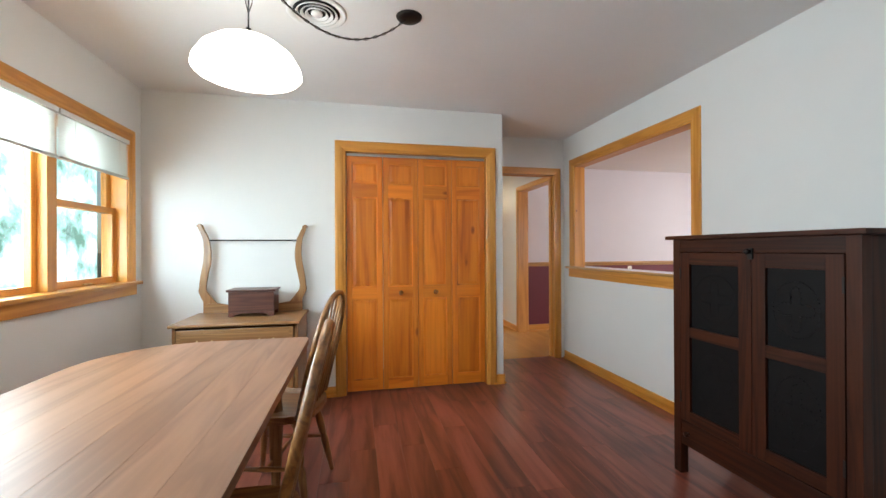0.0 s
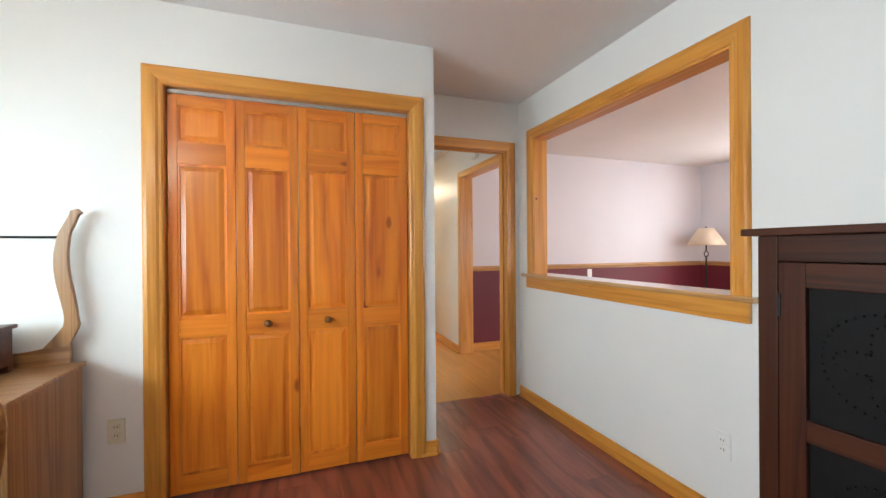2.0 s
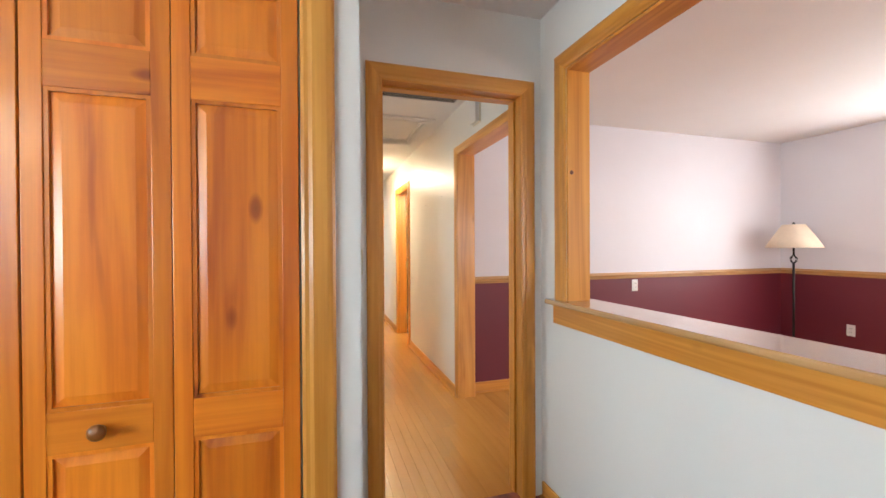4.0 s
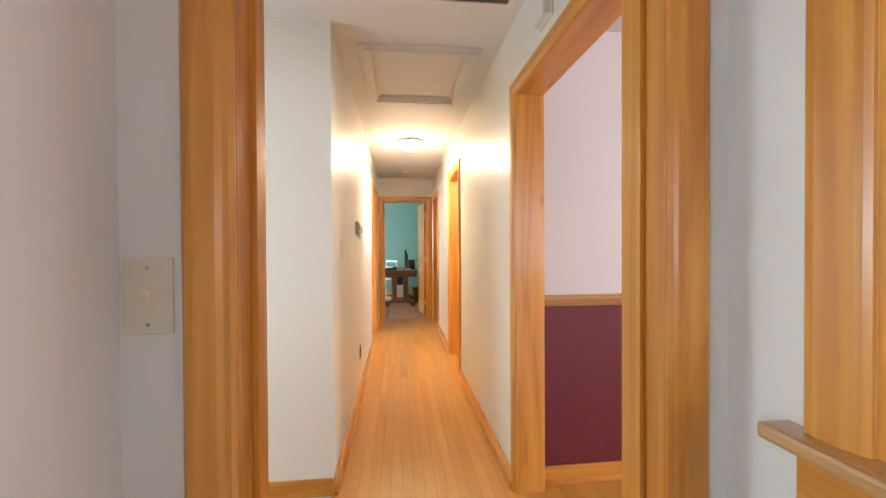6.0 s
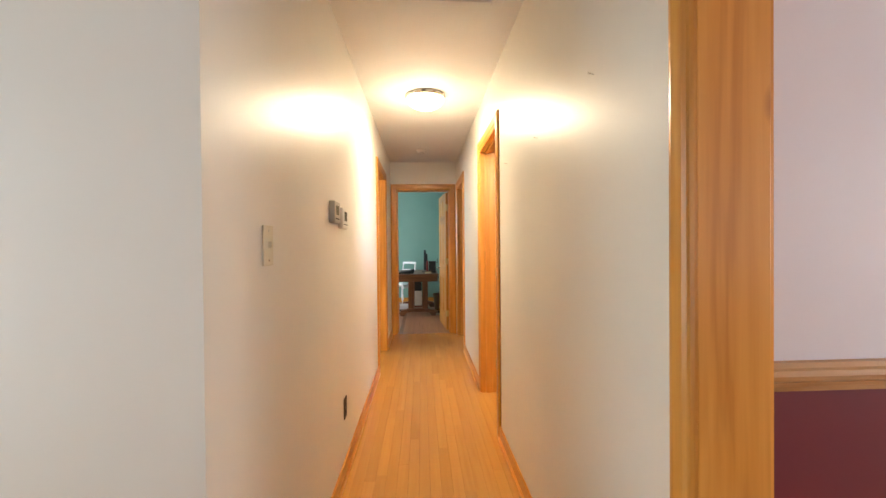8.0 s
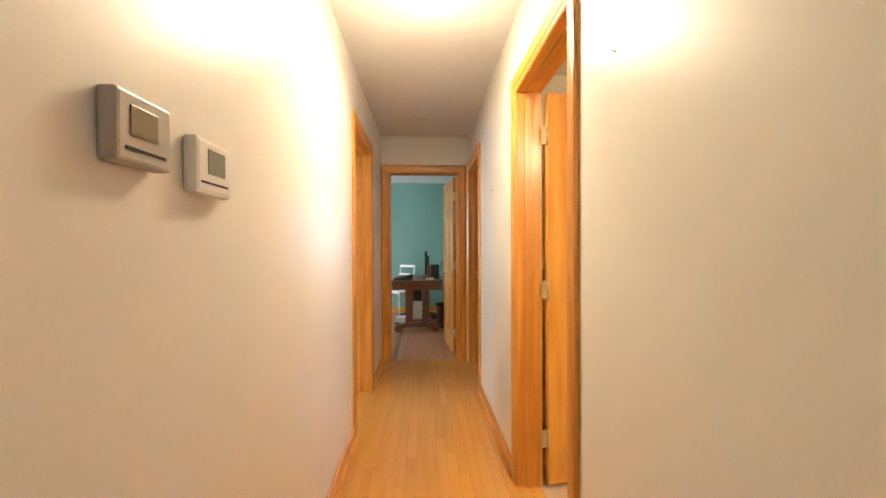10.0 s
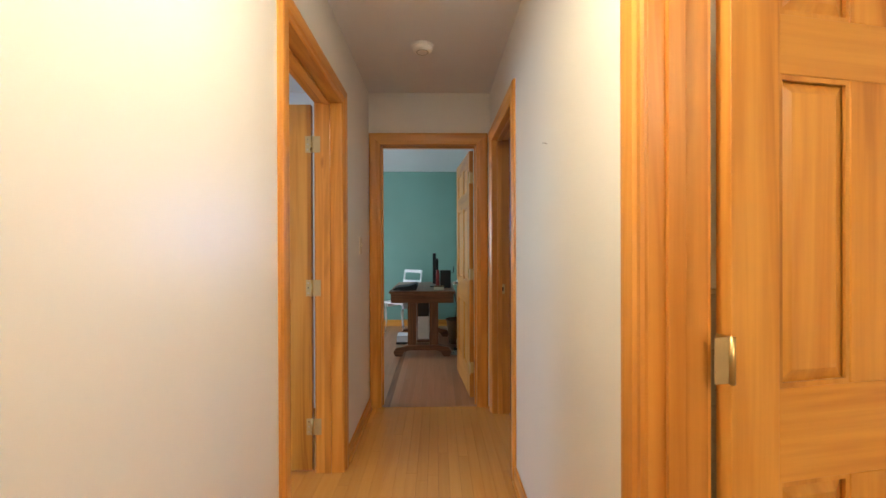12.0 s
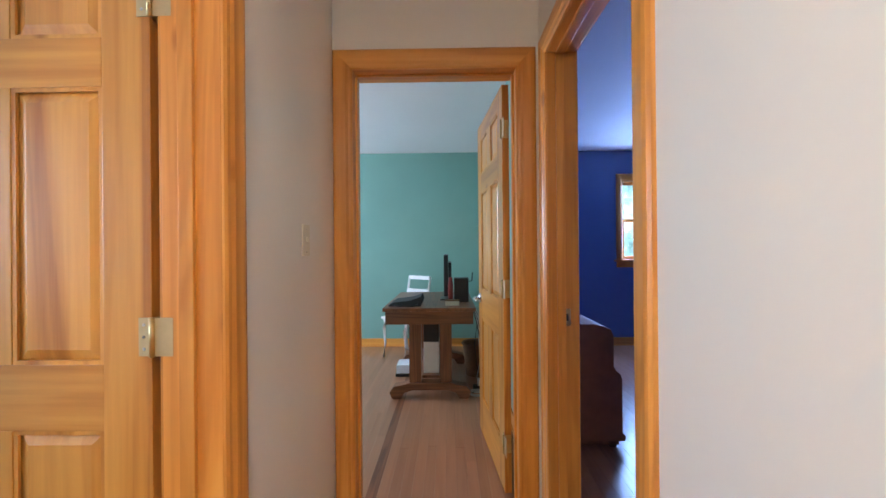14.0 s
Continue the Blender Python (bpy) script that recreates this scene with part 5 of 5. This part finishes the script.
t = thing("towel", (3.75, 7.53, 1.26), "black towel hung over the towel bar", "towel")
fold = [(7.5185, 1.22), (7.508, 1.30), (7.512, 1.45), (7.519, 1.565), (7.530, 1.578), (7.541, 1.565), (7.547, 1.45), (7.549, 1.26), (7.553, 1.26), (7.553, 1.45), (7.548, 1.57), (7.530, 1.588), (7.510, 1.57), (7.502, 1.45), (7.498, 1.30), (7.508, 1.22)]
part("cloth", prism([(p, q + 0.06) for p, q in fold], 'x', 3.42, 4.0), towel_cloth, t, "", True, world_space=True)

# ---------------- office things ----------------
t = thing("library_desk", (1.36, 11.2, 0), "dark oak library table desk with a trestle base and scrolled feet", "desk")
part("top", box(0.985, 1.735, 10.585, 11.83, 0.722, 0.75, 0.005), desk_wood['y'], t, world_space=True)
part("apron", box(1.005, 1.715, 10.61, 10.632, 0.615, 0.7215, 0.002), desk_wood['x'], t, world_space=True)
part("apron", box(1.005, 1.715, 11.78, 11.80, 0.615, 0.7215, 0.002), desk_wood['x'], t, world_space=True)
for a in (1.005, 1.695):
    part("apron", box(a, a + 0.02, 10.633, 11.779, 0.615, 0.7215, 0.002), desk_wood['y'], t, world_space=True)
for y in (10.66, 11.66):
    for a in (1.19, 1.44):
        part("leg", box(a, a + 0.10, y, y + 0.085, 0.13, 0.614, 0.006), desk_wood['z'], t, world_space=True)
    foot = [(1.05, 0.0), (1.12, 0.0), (1.15, 0.05), (1.22, 0.07), (1.50, 0.07), (1.57, 0.05), (1.60, 0.0), (1.67, 0.0), (1.695, 0.05), (1.66, 0.10), (1.58, 0.115), (1.53, 0.13), (1.19, 0.13), (1.14, 0.115), (1.06, 0.10), (1.025, 0.05)]
    part("foot", prism(foot, 'y', y - 0.01, y + 0.095, 0.005), desk_wood['x'], t, world_space=True)
part("shelf", box(1.22, 1.50, 10.746, 11.659, 0.14, 0.165, 0.003), desk_wood['y'], t, world_space=True)

t = thing("monitor", (1.52, 11.15, 0.75), "black flat computer monitor seen edge-on on the desk", "monitor")
part("screen", box(1.475, 1.515, 10.93, 11.40, 0.80, 1.17, 0.008), black_plastic, t, world_space=True)
part("back_shell", box(1.515, 1.545, 11.0, 11.33, 0.86, 1.10, 0.01), black_plastic, t, world_space=True)
part("neck", box(1.51, 1.54, 11.13, 11.20, 0.765, 0.9, 0.004), black_plastic, t, world_space=True)
part("base", box(1.44, 1.62, 11.05, 11.28, 0.7505, 0.765, 0.005), black_plastic, t, world_space=True)
t = thing("router", (1.62, 10.98, 0.75), "black upright router with a short antenna on the desk", "router")
part("body", box(1.565, 1.695, 10.93, 11.03, 0.7505, 0.965, 0.008), black_plastic, t, world_space=True)
part("antenna", tube([(1.70, 11.0, 0.93), (1.728, 11.0, 0.935), (1.732, 11.0, 1.01)], 0.005, 8), black_plastic, t, "", True, world_space=True)
t = thing("thermos", (1.535, 10.85, 0.75), "slim dark red bottle standing on the desk", "bottle")
part("body", lathe([(0, 0.001), (0.022, 0.001), (0.022, 0.18), (0.016, 0.20), (0, 0.20)], 18), red_plastic, t, "", True)
part("cap", lathe([(0.017, 0.2), (0.017, 0.225), (0, 0.228)], 18), red_plastic, t, "", True)
t = thing("small_box", (1.55, 10.76, 0.75), "small tan cardboard box on the desk edge", "box")
part("body", box(1.49, 1.605, 10.72, 10.80, 0.7505, 0.785, 0.003), almond, t, world_space=True)
part("lid", box(1.488, 1.607, 10.718, 10.802, 0.7855, 0.795, 0.003), wicker, t, world_space=True)
t = thing("laptop_bag", (1.16, 10.82, 0.75), "dark grey laptop sleeve lying on the desk", "laptop sleeve")
part("sleeve", prism([(1.02, 0.751), (1.285, 0.751), (1.30, 0.79), (1.285, 0.83), (1.20, 0.80), (1.06, 0.785), (1.02, 0.765)], 'y', 10.68, 10.98, 0.006), plain("sleeve_cloth", (0.03, 0.03, 0.033), 0.8, 0.0, 0.3, 60.0), t, "", world_space=True)
part("strap", tube([(1.03, 10.70, 0.76), (1.12, 10.655, 0.757), (1.22, 10.65, 0.757), (1.29, 10.70, 0.762)], 0.006, 8), black_plastic, t, "", True, world_space=True)

t = thing("side_chair", (1.02, 12.0, 0), "white painted wooden chair beside the desk", "chair", "", "", 50)
part("seat", box(-0.20, 0.20, -0.20, 0.20, 0.43, 0.458, 0.008), white_enamel, t)
for sx in (-1, 1):
    for sy in (-1, 1):
        x, y = 0.17 * sx, 0.17 * sy
        part("leg", tube([(x, y, 0.43), (x + 0.012 * sx, y, 0.33), (x - 0.004 * sx, y, 0.16), (x + 0.022 * sx, y, 0.0)], [0.02, 0.018, 0.013, 0.012], 10), white_enamel, t, "", True)
for sy in (-1, 1):
    part("back_post", tube([(0.17, 0.17 * sy, 0.455), (0.19, 0.17 * sy, 0.65), (0.235, 0.17 * sy, 0.90)], 0.014, 10), white_enamel, t, "", True)
for z, x in ((0.60, 0.187), (0.73, 0.205), (0.885, 0.232)):
    part("back_rail", box(x - 0.010, x + 0.010, -0.165, 0.165, z - 0.022, z + 0.022, 0.004), white_enamel, t)
for z0, z1 in ((0.33, 0.43),):
    for s in (-1, 1):
        part("skirt", box(-0.15, 0.15, 0.165 * s - 0.008, 0.165 * s + 0.008, 0.37, 0.4295, 0.002), white_enamel, t)

t = thing("computer_tower", (1.37, 10.95, 0.165), "white and black computer tower on the desk's lower shelf", "computer")
part("case", box(1.30, 1.43, 10.80, 11.2, 0.1655, 0.43, 0.005), white_plastic, t, world_space=True)
part("upper_bay", box(1.30, 1.43, 10.801, 11.2, 0.4305, 0.60, 0.004), black_plastic, t, world_space=True)
t = thing("paper_stack", (1.10, 11.3, 0), "stack of white papers in a dark tray on the floor", "papers")
part("tray", box(1.00, 1.17, 11.22, 11.46, 0.001, 0.03, 0.004), black_plastic, t, world_space=True)
part("papers", box(1.01, 1.16, 11.23, 11.45, 0.0305, 0.11, 0.002), paper, t, world_space=True)
t = thing("basket", (1.78, 11.3, 0), "brown wicker waste basket behind the desk", "basket")
part("wall", lathe([(0, 0.002), (0.10, 0.002), (0.13, 0.30), (0.138, 0.305), (0.134, 0.31), (0.122, 0.30), (0.095, 0.012), (0, 0.012)], 24), wicker, t, "", True)
part("rim", lathe([(0.126, 0.300), (0.140, 0.296), (0.146, 0.306), (0.138, 0.316), (0.126, 0.312)], 24), wicker, t, "", True)
t = thing("power_strip", (1.77, 10.87, 0), "black power strip with white cables on the floor", "power strip")
part("body", box(1.72, 1.86, 10.82, 10.88, 0.001, 0.045, 0.005), black_plastic, t, world_space=True)
part("adapter", box(1.76, 1.81, 10.825, 10.875, 0.0455, 0.10, 0.005), white_plastic, t, world_space=True)
random.seed(5)
for k in range(6):
    y = 10.75 + 0.1 * k
    pts = [(1.72, y, 0.72), (1.752 + 0.01 * k, y + 0.01, 0.60), (1.75 + random.uniform(0, 0.08), y + random.uniform(-0.1, 0.05), 0.35), (1.78 + random.uniform(-0.03, 0.06), y + random.uniform(-0.1, 0.05), 0.12), (1.80, 10.90 + 0.02 * k, 0.012), (1.70 + 0.03 * k, 10.75 + 0.05 * k, 0.008)]
    part("cable", tube(pts, 0.0045, 6), cable_white if k % 2 else cable_black, t, "white cable" if k % 2 else "black cable", True, world_space=True)
for k in range(3):
    ring = [(1.76 + (0.07 + 0.01 * k) * math.cos(q * math.pi / 6), 10.74 + (0.05 + 0.008 * k) * math.sin(q * math.pi / 6), 0.006 + 0.009 * k) for q in range(12)]
    part("cable_coil", tube(ring, 0.0042, 6, True), cable_white, t, "", True, world_space=True)

# ---------------- bedroom things ----------------
t = thing("slant_chest", (2.3, 10.1, 0), "dark brown veneered chest with a stepped rounded front", "chest")
prof = [(2.075, 0.05), (2.58, 0.05), (2.585, 0.08), (2.565, 0.10), (2.565, 0.42), (2.555, 0.455), (2.53, 0.475), (2.515, 0.50), (2.515, 0.69), (2.50, 0.725), (2.46, 0.745), (2.40, 0.758), (2.075, 0.76)]
part("body", prism(prof, 'y', 9.82, 10.75, 0.004), brown_leather, t, world_space=True)
part("plinth", box(2.09, 2.55, 9.84, 10.73, 0.02, 0.0495, 0.003), desk_wood['y'], t, world_space=True)
for x in (2.12, 2.52):
    for y in (9.87, 10.70):
        part("foot", box(x - 0.02, x + 0.02, y - 0.02, y + 0.02, 0.0, 0.0195, 0.003), desk_wood['z'], t, world_space=True)
t = thing("storage_box", (2.2, 10.0, 0.76), "grey-brown fabric storage box on the chest", "box")
part("body", box(2.09, 2.33, 9.88, 10.25, 0.7605, 1.16, 0.01), plain("grey_fabric", (0.07, 0.055, 0.05), 0.9, 0.0, 0.3, 80.0), t, world_space=True)
part("lid", box(2.085, 2.335, 9.875, 10.255, 1.1605, 1.18, 0.006), plain("lid_fabric", (0.09, 0.075, 0.07), 0.9), t, world_space=True)
t = thing("folded_cloth", (2.2, 10.0, 1.18), "pale blue-grey folded cloth on the storage box", "cloth")
for k in range(3):
    part("fold", box(2.10 + 0.004 * k, 2.335 - 0.006 * k, 9.89 + 0.004 * k, 10.2, 1.181 + 0.022 * k, 1.202 + 0.022 * k, 0.009), plain("pale_cloth", (0.30, 0.36, 0.38), 0.95, 0.0, 0.15, 60.0) if k == 0 else bpy.data.materials["pale_cloth"], t, world_space=True)
t = thing("speaker", (2.18, 10.02, 1.25), "small black box speaker on the folded cloth", "speaker")
part("cabinet", box(2.10, 2.28, 9.93, 10.14, 1.2475, 1.39, 0.005), black_plastic, t, world_space=True)
part("top_trim", box(2.10, 2.282, 9.928, 10.142, 1.3905, 1.398, 0.002), grey_plastic, t, world_space=True)


# ---------------- floor pieces ----------------
def planks(parent, x0, x1, y0, y1, width, lengths, material, seed, gap=0.0005, bevel=0.0008, top=0.0):
    """Boards laid along y in staggered rows; alike lengths share a mesh."""
    rnd = random.Random(seed)
    base = origin_of(parent)
    shared = {}
    rows = max(1, round((x1 - x0) / width))
    w = (x1 - x0) / rows
    for r in range(rows):
        y = y0 - rnd.random() * lengths[0] * 0.9
        while y < y1 - 0.01:
            L = rnd.choice(lengths)
            a, b = max(y, y0), min(y + L, y1)
            y += L
            if b - a < 0.02:
                continue
            key = round(b - a, 3)
            if key not in shared:
                bm = bmesh.new()
                g, d = gap / 2, bevel
                lo = [bm.verts.new(p) for p in ((g, g, -0.008), (w - g, g, -0.008), (w - g, b - a - g, -0.008), (g, b - a - g, -0.008))]
                md = [bm.verts.new((v.co.x, v.co.y, -d * 0.7)) for v in lo]
                hi = [bm.verts.new(p) for p in ((g + d, g + d, 0), (w - g - d, g + d, 0), (w - g - d, b - a - g - d, 0), (g + d, b - a - g - d, 0))]
                for A, B in ((lo, md), (md, hi)):
                    for k in range(4):
                        bm.faces.new((A[k], A[(k + 1) % 4], B[(k + 1) % 4], B[k]))
                bm.faces.new(hi)
                bm.normal_update()
                me = bpy.data.meshes.new("plank")
                bm.to_mesh(me)
                bm.free()
                me.materials.append(material)
                shared[key] = me
            o = new("plank", shared[key])
            o.parent = parent
            o.location = (x0 + r * w - base.x, a - base.y, top - base.z)


planks(floors["floor_dining"], -1.96, 1.91, -3.0, 2.885, 0.152, (1.21,), laminate, 3)
planks(floors["floor_hall"], 1.0, 1.94, 2.886, 9.205, 0.057, (0.75, 1.1, 1.45, 1.8), strip_oak, 4)
planks(floors["floor_hall"], -0.7, 1.0, 2.886, 4.30, 0.0567, (1.1, 1.45, 1.8), strip_oak, 5)
planks(floors["floor_hall"], 1.94, 2.08, 3.155, 4.19, 0.052, (1.1,), strip_oak, 6)
planks(floors["floor_office"], -1.5, 1.10, 9.206, 12.45, 0.0578, (1.2, 1.6, 2.2), shaded_oak, 7)
planks(floors["floor_office"], 1.10, 1.155, 9.206, 12.45, 0.055, (1.2, 1.6, 2.2), desk_wood['y'], 13)
planks(floors["floor_office"], 1.155, 1.955, 9.206, 12.45, 0.0571, (1.2, 1.6, 2.2), shaded_oak, 14)
planks(floors["floor_living"], 2.08, 5.9, -3.0, 4.26, 0.0955, (1.6, 2.2, 2.6), strip_oak, 8)
planks(floors["floor_bedroom"], 2.06, 5.0, 7.7, 12.45, 0.0735, (1.6, 2.2, 2.6), shaded_oak, 9)
planks(floors["floor_hall"], -1.5, 1.0, 6.8, 9.2, 0.1, (2.4,), strip_oak, 10)
planks(floors["floor_bedroom"], 1.94, 2.06, 8.265, 9.07, 0.0675, (1.6,), strip_oak, 11)
planks(floors["floor_bath"], 1.94, 2.06, 6.12, 6.87, 0.0675, (1.6,), strip_oak, 12)
